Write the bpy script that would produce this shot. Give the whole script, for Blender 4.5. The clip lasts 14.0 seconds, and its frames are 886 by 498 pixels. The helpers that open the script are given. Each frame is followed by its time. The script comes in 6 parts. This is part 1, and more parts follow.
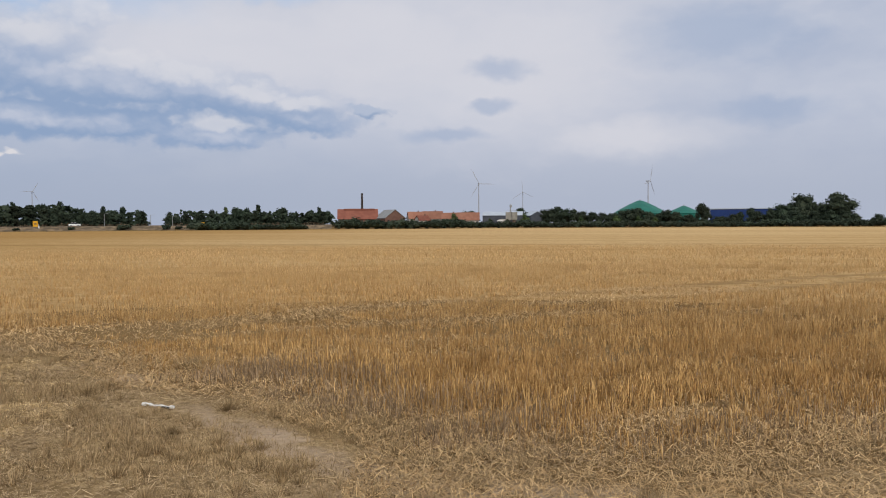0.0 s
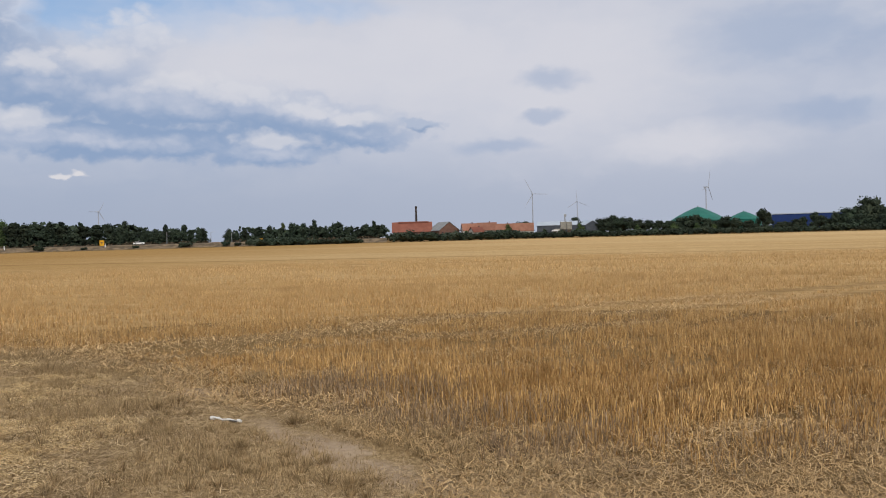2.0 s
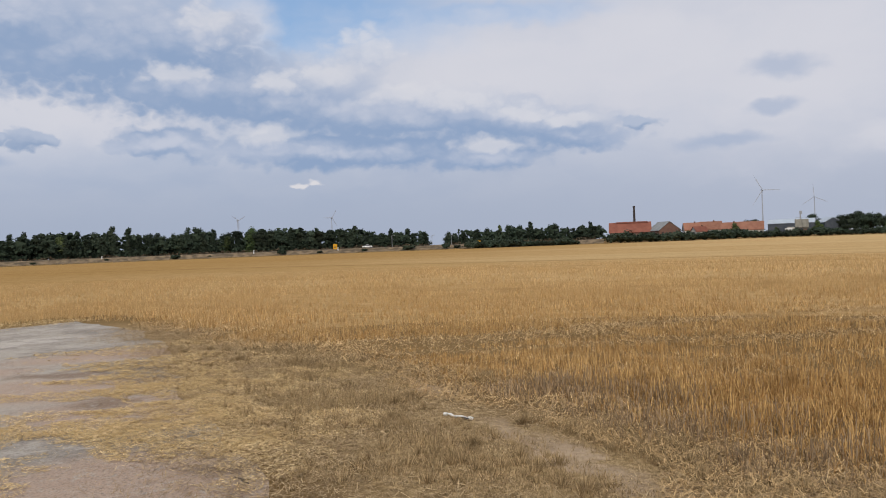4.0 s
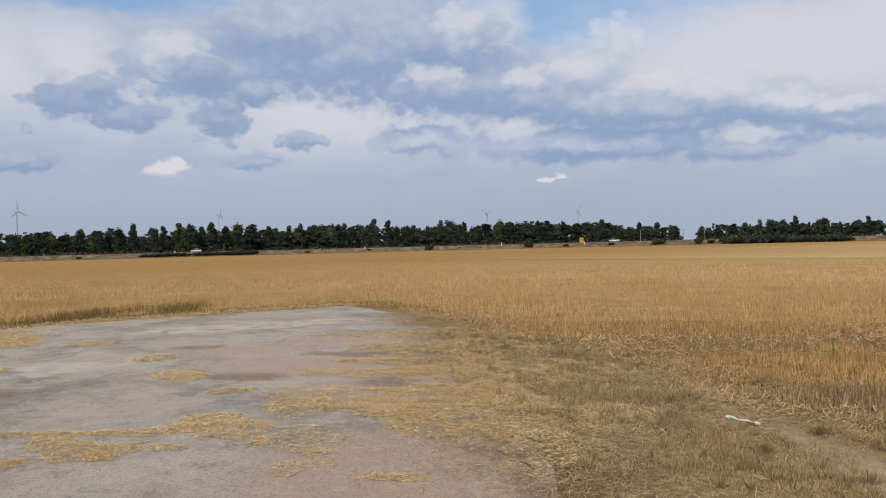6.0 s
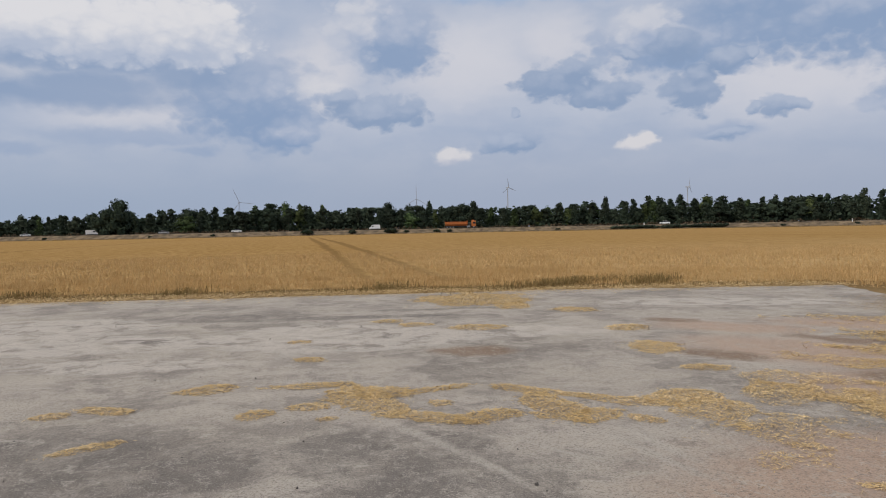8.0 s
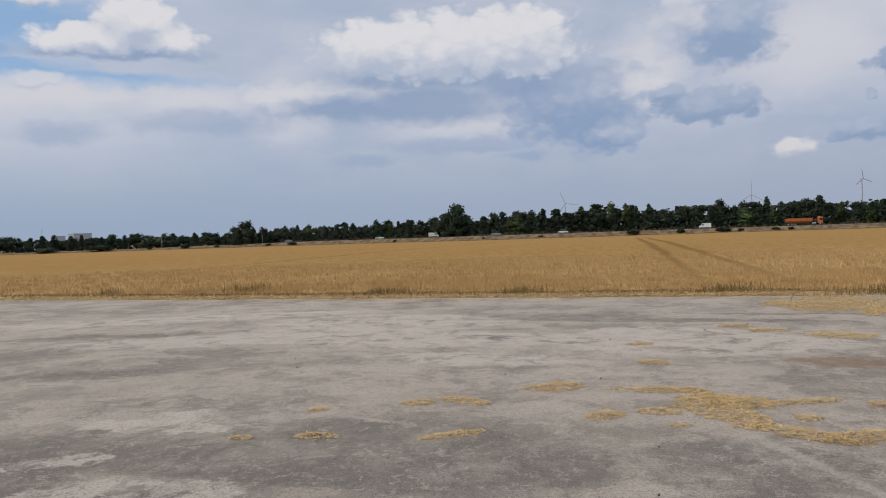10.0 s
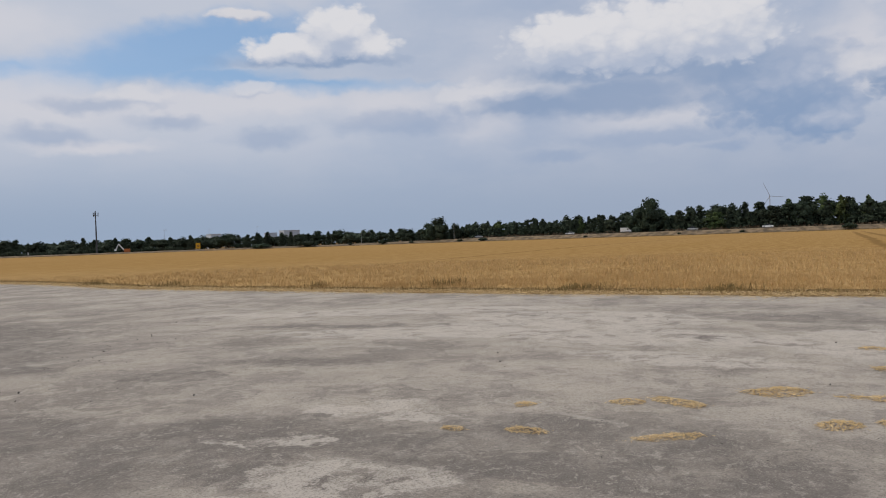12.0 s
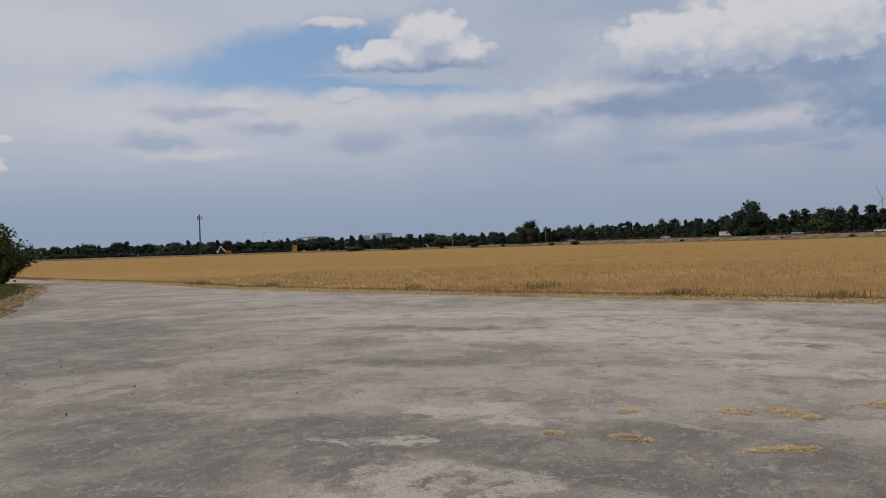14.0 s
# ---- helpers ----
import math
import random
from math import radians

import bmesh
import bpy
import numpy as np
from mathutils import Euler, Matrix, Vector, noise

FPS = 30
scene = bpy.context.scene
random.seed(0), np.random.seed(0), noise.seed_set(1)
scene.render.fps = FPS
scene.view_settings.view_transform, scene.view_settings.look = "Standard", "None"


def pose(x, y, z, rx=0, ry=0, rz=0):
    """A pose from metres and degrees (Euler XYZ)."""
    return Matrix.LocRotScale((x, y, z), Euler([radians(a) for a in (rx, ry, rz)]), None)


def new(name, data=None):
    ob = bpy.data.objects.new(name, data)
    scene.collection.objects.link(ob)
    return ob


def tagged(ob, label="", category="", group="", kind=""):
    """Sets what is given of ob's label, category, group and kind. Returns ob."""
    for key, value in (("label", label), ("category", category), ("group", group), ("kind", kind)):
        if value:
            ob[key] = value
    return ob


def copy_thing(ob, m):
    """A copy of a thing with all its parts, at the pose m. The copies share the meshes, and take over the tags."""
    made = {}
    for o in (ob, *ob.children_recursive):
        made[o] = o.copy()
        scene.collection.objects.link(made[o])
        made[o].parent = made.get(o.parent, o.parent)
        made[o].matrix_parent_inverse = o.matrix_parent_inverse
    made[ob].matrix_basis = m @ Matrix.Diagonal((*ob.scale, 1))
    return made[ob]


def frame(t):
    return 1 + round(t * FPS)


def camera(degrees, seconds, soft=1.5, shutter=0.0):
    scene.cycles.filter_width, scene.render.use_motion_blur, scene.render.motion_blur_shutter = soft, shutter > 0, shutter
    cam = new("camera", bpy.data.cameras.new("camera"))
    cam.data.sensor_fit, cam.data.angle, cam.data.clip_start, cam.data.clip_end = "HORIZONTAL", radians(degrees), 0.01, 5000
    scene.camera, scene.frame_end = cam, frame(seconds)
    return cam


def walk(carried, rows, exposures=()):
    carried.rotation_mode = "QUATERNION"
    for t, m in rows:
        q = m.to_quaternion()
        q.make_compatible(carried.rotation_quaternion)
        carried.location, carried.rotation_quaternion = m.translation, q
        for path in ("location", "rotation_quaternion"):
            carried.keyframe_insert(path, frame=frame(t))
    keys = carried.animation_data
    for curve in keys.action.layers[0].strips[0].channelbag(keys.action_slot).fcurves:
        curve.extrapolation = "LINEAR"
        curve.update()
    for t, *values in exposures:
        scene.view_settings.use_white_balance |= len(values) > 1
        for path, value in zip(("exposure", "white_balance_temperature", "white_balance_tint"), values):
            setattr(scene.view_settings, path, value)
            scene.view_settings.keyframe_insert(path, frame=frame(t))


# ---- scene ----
cam = camera(58.59, 14.0, soft=1.05)
# seconds, metres, yaw, pitch, roll
ROWS = [
    (0.0, 0.000, -0.000, 1.600, 0.00, -1.87, 0.37),
    (0.5, -0.008, 0.006, 1.601, 0.19, -1.37, 0.51),
    (1.0, -0.021, 0.007, 1.603, 0.31, -1.06, 0.95),
    (1.5, -0.045, 0.013, 1.603, 1.30, -1.01, 1.39),
    (2.0, -0.053, 0.008, 1.604, 3.92, -0.96, 1.54),
    (2.5, -0.069, 0.005, 1.604, 4.29, -1.01, 1.68),
    (3.0, -0.120, 0.024, 1.603, 11.42, -0.84, 2.02),
    (3.2, -0.127, 0.031, 1.602, 13.99, -0.69, 2.16),
    (5.3, -0.287, -0.078, 1.605, 27.44, -0.40, 1.55),
    (5.5, -0.314, -0.094, 1.606, 29.94, -0.41, 1.51),
    (6.0, -0.406, -0.152, 1.605, 37.18, -0.27, 1.40),
    (6.5, -0.505, -0.192, 1.602, 47.48, 0.04, 1.69),
    (7.0, -0.573, -0.117, 1.606, 60.19, 0.27, 0.08),
    (7.5, -0.608, -0.066, 1.603, 65.81, -0.02, 0.66),
    (8.0, -0.640, -0.108, 1.599, 70.21, -1.54, 1.11),
    (8.5, -0.691, -0.177, 1.593, 77.31, -1.41, 1.15),
    (8.7, -0.696, -0.203, 1.595, 80.87, -1.31, 1.36),
    (11.0, -0.762, -0.370, 1.598, 99.81, -0.88, 1.88),
    (11.5, -0.757, -0.427, 1.598, 104.49, -0.88, 2.01),
    (12.0, -0.759, -0.472, 1.595, 107.18, -0.76, 2.06),
    (12.5, -0.758, -0.509, 1.596, 109.96, -0.68, 1.84),
    (13.0, -0.765, -0.539, 1.595, 113.30, -0.55, 2.01),
    (13.5, -0.752, -0.557, 1.591, 114.01, -0.31, 1.62),
    (14.0, -0.750, -0.564, 1.589, 113.78, -0.30, 1.81),
]
EXPOSURES = [(0.0, 0.0), (6.0, 0.0), (7.5, -0.1), (8.7, -0.1), (11.0, -0.1), (12.5, -0.14), (13.0, -0.25), (14.0, -0.32)]
walk(cam, [(t, pose(x, y, h, 90 + pitch, roll, yaw)) for t, x, y, h, yaw, pitch, roll in ROWS], EXPOSURES)

# ---- node helpers ----


class Nodes:
    """Short calls for building a node tree."""

    def __init__(self, tree):
        self.tree = tree

    def add(self, kind, ins=(), **props):
        n = self.tree.nodes.new(kind)
        if "operation" in props:
            n.operation = props["operation"]
        if "use_clamp" in props:
            n.use_clamp = props["use_clamp"]
        if "interpolation_type" in props:
            n.interpolation_type = props["interpolation_type"]
        for key, v in (ins.items() if isinstance(ins, dict) else enumerate(ins)):
            self.put(n.inputs[key], v)
        return n

    def put(self, socket, v):
        if isinstance(v, bpy.types.Node):
            v = v.outputs[0]
        if isinstance(v, bpy.types.NodeSocket):
            self.tree.links.new(v, socket)
        elif v is not None:
            if socket.type == "RGBA" and len(v) == 3:
                v = (*v, 1)
            socket.default_value = v

    def math(self, op, a, b=None, c=None, clamp=False):
        return self.add("ShaderNodeMath", [v for v in (a, b, c) if v is not None], operation=op, use_clamp=clamp).outputs[0]

    def vmath(self, op, a, b=None, c=None):
        n = self.add("ShaderNodeVectorMath", [v for v in (a, b, c) if v is not None], operation=op)
        return n.outputs["Value"] if op in ("LENGTH", "DOT_PRODUCT", "DISTANCE") else n.outputs[0]

    def noise(self, vec, scale, detail=4, rough=0.55, color=False):
        n = self.add("ShaderNodeTexNoise", {"Vector": vec, "Scale": scale, "Detail": detail, "Roughness": rough})
        return n.outputs["Color"] if color else n.outputs[0]

    def ramp(self, v, lo, hi, a=0.0, b=1.0, smooth=True):
        return self.add("ShaderNodeMapRange", {0: v, 1: lo, 2: hi, 3: a, 4: b}, interpolation_type="SMOOTHSTEP" if smooth else "LINEAR").outputs[0]

    def mix(self, fac, a, b, blend="MIX"):
        n = self.tree.nodes.new("ShaderNodeMix")
        n.data_type, n.blend_type, n.clamp_factor = "RGBA", blend, True
        for s, v in ((n.inputs[0], fac), (n.inputs[6], a), (n.inputs[7], b)):
            self.put(s, v)
        return n.outputs[2]

    def nearest_blob(self, vec, blobs, soft=0.25):
        """How far out of the nearest ellipse (x, y, half width, half height, angle) a point is: under 1 inside."""
        best = None
        for x, y, w, h, *turn in blobs:
            p = vec
            if turn and turn[0]:
                p = self.add("ShaderNodeVectorRotate", {"Vector": vec, "Center": (x, y, 0), "Axis": (0, 0, 1), "Angle": -radians(turn[0])}).outputs[0]
            p = self.vmath("MULTIPLY_ADD", p, (1 / w, 1 / h, 0), (-x / w, -y / h, 0))
            d = self.vmath("LENGTH", p)
            best = d if best is None else self.math("SMOOTH_MIN", best, d, soft)
        return best


# ---- world and sun ----
SUN_AZIMUTH, SUN_HEIGHT = 195.0, 42.0  # azimuth is turned left from the first view
SUN_STRENGTH, SKY_GAIN = 2.2, 1.0

# clouds: azimuth, height, half width, half height, in degrees, and the tilt of some
BLUE_GAPS = [
    (26.8, 15.7, 7.0, 1.64), (15.6, 16.0, 5.8, 0.57), (32.1, 16.9, 2.5, 1.02), (61.3, 17.1, 6.9, 0.9), (125.6, 13.3, 7.4, 1.23, -12),
    (122.5, 11.6, 3.2, 0.57), (116.9, 11.0, 6.5, 0.37), (134.0, 11.8, 3.2, 0.57, -14), (27.9, 14.8, 4.1, 0.9),
]
PALE_VEILS = [
    (13.8, 12.6, 11.4, 3.07), (5.2, 12.6, 6.1, 4.1), (44.3, 9.6, 7.7, 2.25), (47.6, 11.3, 4.1, 2.05), (57.0, 11.9, 1.6, 1.64),
    (33.4, 14.9, 2.0, 2.46), (4.6, 12.4, 13.5, 3.69), (-13.2, 6.1, 4.9, 1.15), (-5.2, 11.6, 8.0, 4.92), (68.3, 11.6, 4.8, 2.46),
    (78.9, 11.2, 2.0, 2.46), (91.3, 8.8, 5.4, 1.43), (62.1, 12.7, 2.7, 1.64), (104.4, 9.2, 2.3, 1.84), (135.1, 9.7, 6.4, 1.48),
    (125.7, 9.8, 7.4, 0.98), (119.3, 10.0, 5.7, 0.74), (130.8, 7.0, 3.0, 0.37), (89.7, 9.2, 4.5, 1.64), (110.8, 9.8, 3.7, 1.07),
    (139.4, 14.3, 6.6, 2.05),
]
SHADE_BANKS = [
    (43.8, 13.8, 8.9, 2.46), (47.5, 15.2, 5.6, 1.64), (35.5, 11.4, 7.7, 1.84), (24.9, 9.4, 9.4, 1.56, 4), (15.0, 8.9, 6.9, 1.39, 8),
    (9.9, 7.4, 2.9, 0.74, 10), (25.0, 6.9, 9.0, 0.98), (38.8, 7.7, 2.8, 0.74), (15.9, 6.1, 3.5, 0.74), (37.4, 14.5, 4.4, 2.05),
    (31.0, 10.3, 4.2, 1.43), (28.4, 7.2, 6.1, 0.9), (16.0, 6.1, 2.7, 0.66), (83.8, 9.2, 4.0, 2.46), (81.4, 7.2, 2.4, 1.15), (73.5, 13.4, 2.9, 2.25),
    (53.4, 12.3, 4.5, 1.64), (50.1, 10.8, 1.3, 0.66),
]
FAINT_SHADES = [
    (-4.3, 10.9, 1.8, 0.66), (-3.5, 8.4, 1.4, 0.41), (-0.2, 6.3, 2.4, 0.49), (-22.7, 7.6, 3.0, 0.82), (-19.4, 12.6, 5.5, 1.64),
    (109.2, 8.4, 4.5, 0.82), (119.4, 7.5, 2.4, 0.74), (133.4, 7.7, 2.2, 0.57), (126.2, 8.6, 2.3, 0.41), (131.1, 9.6, 2.6, 0.41),
    (98.6, 5.6, 1.9, 0.41), (91.9, 6.7, 4.6, 0.49), (90.6, 6.3, 2.3, 0.33), (87.5, 5.6, 1.6, 0.29), (50.1, 6.3, 1.6, 0.57), (98.4, 5.4, 1.1, 0.33),
    (50.3, 6.2, 1.9, 0.49), (87.4, 5.6, 1.4, 0.33),
]
HEAP_BASES = [
    (92.1, 11.2, 8.2, 0.74), (94.3, 9.7, 5.5, 0.98), (97.7, 9.2, 4.2, 0.82), (115.6, 12.8, 4.9, 0.33), (88.0, 10.7, 3.7, 1.23),
    (95.1, 9.1, 6.3, 0.74), (100.4, 9.2, 3.8, 0.57),
]
WHITE_HEAPS = [
    (114.1, 14.9, 2.5, 1.48), (117.2, 13.7, 3.3, 0.9), (111.9, 13.8, 2.0, 0.9), (97.9, 13.4, 3.8, 1.56), (92.8, 13.0, 5.4, 1.8),
    (87.9, 13.3, 4.3, 2.05), (97.8, 13.6, 3.9, 1.64), (92.7, 13.7, 4.9, 1.97), (87.7, 14.2, 4.0, 1.72),
]
PALE_HEAPS = [
    (25.0, 12.8, 2.0, 1.97), (22.3, 10.7, 4.0, 1.15), (17.8, 10.1, 3.5, 0.98, 6), (13.4, 9.2, 2.8, 0.82, 8), (9.6, 8.5, 2.0, 0.57),
    (16.0, 6.9, 2.2, 0.82), (31.4, 8.0, 1.9, 0.82), (31.0, 11.6, 1.6, 0.98), (27.3, 12.0, 2.7, 1.64), (35.4, 15.5, 1.8, 1.48), (37.5, 12.2, 2.2, 0.9),
    (31.5, 7.9, 1.8, 0.9), (55.3, 13.4, 2.3, 1.48), (24.8, 13.7, 2.4, 1.64), (76.4, 14.0, 2.0, 2.46), (98.7, 10.2, 2.8, 0.82),
    (104.4, 9.7, 1.9, 1.39), (78.9, 10.0, 1.6, 0.82), (101.1, 10.5, 3.5, 0.74), (105.9, 9.8, 2.4, 1.39), (104.3, 10.4, 2.0, 0.74),
    (128.1, 10.2, 2.3, 0.74), (120.5, 10.8, 2.0, 0.57),
]
SMALL_PUFFS = [
    (56.3, 5.7, 1.4, 0.61), (69.3, 5.1, 1.5, 0.57), (55.4, 5.9, 0.78, 0.37), (142.7, 7.6, 0.5, 0.37), (142.8, 5.8, 0.44, 0.49),
    (120.8, 15.7, 2.0, 0.41), (28.5, 4.8, 0.54, 0.25), (29.5, 4.6, 0.66, 0.25),
]
DARK_PUFFS = [
    (62.1, 10.1, 2.7, 1.39), (58.8, 9.2, 3.3, 1.07), (60.6, 10.9, 1.7, 0.82), (52.8, 9.0, 2.1, 1.39), (52.4, 10.1, 0.88, 0.82),
    (48.6, 7.7, 0.57, 0.37), (74.9, 8.3, 3.7, 1.11), (77.3, 9.2, 1.6, 0.66), (65.3, 5.9, 2.4, 0.7), (56.9, 11.7, 0.5, 0.49), (64.7, 8.1, 0.47, 0.33),
    (46.8, 7.6, 1.9, 0.61), (50.6, 11.0, 1.7, 0.82), (48.7, 11.2, 0.44, 0.41), (56.4, 11.7, 0.46, 0.41), (50.2, 6.1, 1.4, 0.45),
    (53.7, 12.1, 1.7, 1.07), (5.3, 8.1, 1.7, 0.41),
]


def build_world():
    world = bpy.data.worlds.new("sky")
    scene.world = world
    world.use_nodes = True
    n = Nodes(world.node_tree)
    n.tree.nodes.clear()
    way = n.add("ShaderNodeTexCoord").outputs["Generated"]
    x, y, z = n.add("ShaderNodeSeparateXYZ", [way]).outputs
    turn = n.math("MULTIPLY", n.math("ARCTAN2", n.math("MULTIPLY", x, -1.0), y), 180 / math.pi)
    up = n.math("MULTIPLY", n.math("ARCSINE", z), 180 / math.pi)
    at = n.add("ShaderNodeCombineXYZ", [turn, up, 0.0]).outputs[0]
    # edges of the clouds: broad bends, curls and round billows
    broad = n.vmath("SUBTRACT", n.noise(n.vmath("MULTIPLY", at, (0.22, 0.4, 1)), 1.0, 3, 0.5, True), (0.5, 0.5, 0.5))
    bent = n.vmath("MULTIPLY_ADD", broad, (2.2, 1.0, 0), at)
    curls = n.vmath("SUBTRACT", n.noise(n.vmath("MULTIPLY", at, (0.8, 1.2, 1)), 1.0, 3, 0.45, True), (0.5, 0.5, 0.5))
    bent = n.vmath("MULTIPLY_ADD", curls, (1.5, 0.9, 0), bent)
    cells = n.add("ShaderNodeTexVoronoi", {"Vector": n.vmath("MULTIPLY_ADD", curls, (0.7, 0.7, 0), n.vmath("MULTIPLY", at, (0.75, 1.1, 1))), "Scale": 1.0, "Detail": 2.0, "Roughness": 0.4, "Lacunarity": 2.3})
    billow = n.math("SUBTRACT", cells.outputs["Distance"], 0.8)
    drift = n.noise(n.vmath("MULTIPLY", bent, (0.07, 0.2, 1)), 1.0, 4, 0.5)
    wisps = n.noise(n.vmath("MULTIPLY", bent, (0.26, 0.52, 1)), 1.0, 5, 0.48)

    sky = n.add("ShaderNodeTexSky")
    sky.sky_type, sky.sun_disc, sky.dust_density = "NISHITA", False, 0.7
    sky.sun_elevation, sky.sun_rotation = radians(SUN_HEIGHT), radians(-SUN_AZIMUTH)
    clear = n.mix(0.55, n.vmath("MULTIPLY", sky, (0.125, 0.125, 0.125)), (0.25, 0.43, 0.72))
    haze = n.mix(n.ramp(turn, 50.0, 130.0), (0.375, 0.430, 0.55), (0.335, 0.42, 0.56))
    haze = n.mix(n.ramp(turn, -10.0, 30.0), (0.42, 0.465, 0.575), haze)
    veil = n.mix(n.ramp(turn, -10.0, 45.0), (0.50, 0.535, 0.64), (0.415, 0.485, 0.625))
    veil = n.mix(n.ramp(turn, 95.0, 125.0), veil, (0.575, 0.625, 0.72))
    veil = n.mix(n.ramp(n.math("MULTIPLY_ADD", wisps, 0.5, drift), 0.5, 0.95, 0.0, 0.5), n.mix(0.35, veil, (0.36, 0.44, 0.60)), (0.62, 0.64, 0.715))
    high = n.mix(n.ramp(up, 20.0, 45.0), veil, n.mix(n.ramp(drift, 0.35, 0.65), (0.50, 0.53, 0.58), (0.66, 0.66, 0.66)))
    col = n.mix(n.ramp(up, 1.0, 8.5), haze, high)
    soft_tear = n.math("MULTIPLY_ADD", wisps, 1.3, -0.65)
    tear = n.math("MULTIPLY_ADD", billow, 0.9, n.math("MULTIPLY", soft_tear, 0.45))

    def cover(col, blobs, outer, inner, most, tone):
        """A soft, torn sheet of one tone."""
        d = n.nearest_blob(bent, blobs)
        return n.mix(n.math("MULTIPLY", n.ramp(n.math("ADD", soft_tear, d), outer, inner), most), col, tone)

    def heap(col, blobs, most, outer, inner, ragged, rise, shade, light, lo=-0.8, hi=0.7):
        """Heaped cloud: pale where it turns up to the light, blue-grey underneath."""
        d = n.nearest_blob(bent, blobs)
        mask = n.ramp(n.math("MULTIPLY_ADD", tear, ragged, d), outer, inner)
        above = n.nearest_blob(n.vmath("ADD", bent, (0, rise, 0)), blobs)
        lift = n.math("MULTIPLY_ADD", billow, -0.6, n.math("SUBTRACT", above, d))
        lift = n.math("MULTIPLY_ADD", soft_tear, 0.6, lift)
        return n.mix(n.math("MULTIPLY", mask, most), col, n.mix(n.ramp(lift, lo, hi), shade, light))

    deep, white = (0.262, 0.362, 0.545), (0.76, 0.755, 0.785)
    col = cover(col, BLUE_GAPS, 2.1, 0.7, 0.95, clear)
    col = cover(col, PALE_VEILS, 2.0, 0.3, 0.75, (0.69, 0.685, 0.735))
    col = heap(col, SHADE_BANKS, 0.94, 1.6, 0.8, 0.7, 1.3, deep, (0.53, 0.57, 0.68), -0.45, 1.35)
    col = cover(col, FAINT_SHADES, 1.7, 0.4, 0.5, (0.29, 0.385, 0.565))
    col = heap(col, PALE_HEAPS, 0.68, 1.35, 0.55, 0.7, 0.8, (0.40, 0.47, 0.62), (0.70, 0.70, 0.745))
    col = cover(col, HEAP_BASES, 1.8, 0.4, 0.85, (0.265, 0.36, 0.535))
    col = heap(col, WHITE_HEAPS, 0.97, 1.3, 0.85, 0.55, 1.2, (0.46, 0.52, 0.65), white)
    col = heap(col, DARK_PUFFS, 0.9, 1.25, 0.7, 0.85, 0.6, (0.262, 0.355, 0.525), (0.43, 0.495, 0.63), -0.3, 1.2)
    col = heap(col, SMALL_PUFFS, 0.85, 1.25, 0.6, 0.6, 0.4, (0.50, 0.53, 0.63), (0.74, 0.72, 0.74))
    n.add("ShaderNodeOutputWorld", [n.add("ShaderNodeBackground", [col, SKY_GAIN])])


build_world()
sun = new("sun", bpy.data.lights.new("sun", "SUN"))
sun.data.energy, sun.data.angle, sun.data.color = SUN_STRENGTH, radians(6), (1.0, 0.92, 0.80)
sun.matrix_world = pose(0, 0, 80, 90 - SUN_HEIGHT, 0, SUN_AZIMUTH + 180)


# ---- materials ----
def material(name, paint, rough=0.8, metal=0.0, bump=None, spec=0.3, through_light=0.0):
    """paint(n) gives the base colour; bump(n) a height and its depth in metres."""
    m = bpy.data.materials.new(name)
    m.use_nodes = True
    n = Nodes(m.node_tree)
    n.tree.nodes.clear()
    b = n.add("ShaderNodeBsdfPrincipled", {"Base Color": paint(n), "Roughness": rough(n) if callable(rough) else rough, "Metallic": metal, "Specular IOR Level": spec})
    if bump:
        h, depth = bump(n)
        n.put(b.inputs["Normal"], n.add("ShaderNodeBump", {"Height": h, "Distance": depth, "Strength": 1.0}).outputs[0])
    out = b
    if through_light:
        t = n.add("ShaderNodeBsdfTranslucent", {"Color": paint(n)})
        out = n.add("ShaderNodeMixShader", [through_light, b, t])
    n.add("ShaderNodeOutputMaterial", [out])
    return m


def where(n):
    return n.add("ShaderNodeNewGeometry").outputs["Position"]


def own(n):
    return n.add("ShaderNodeTexCoord").outputs["Object"]


def each(n):
    return n.add("ShaderNodeObjectInfo").outputs["Random"]


def island(n):
    return n.add("ShaderNodeNewGeometry").outputs["Random Per Island"]


def worn(name, col, other, scale=1.5, rough=0.7, metal=0.0, per_thing=0.0, amount=1.0):
    """A painted or weathered surface: blotches at two sizes, a little different from thing to thing."""
    def paint(n):
        p = own(n)
        v = n.math("MULTIPLY_ADD", n.noise(p, scale * 7, 5), 0.4, n.math("MULTIPLY", n.noise(p, scale, 4), 0.6))
        c = n.mix(n.math("MULTIPLY", n.ramp(v, 0.35, 0.65), amount), col, other)
        if per_thing:
            c = n.add("ShaderNodeHueSaturation", {"Value": n.ramp(each(n), 0, 1, 1 - per_thing, 1 + per_thing, False), "Color": c}).outputs[0]
        return c
    return material(name, paint, rough, metal)


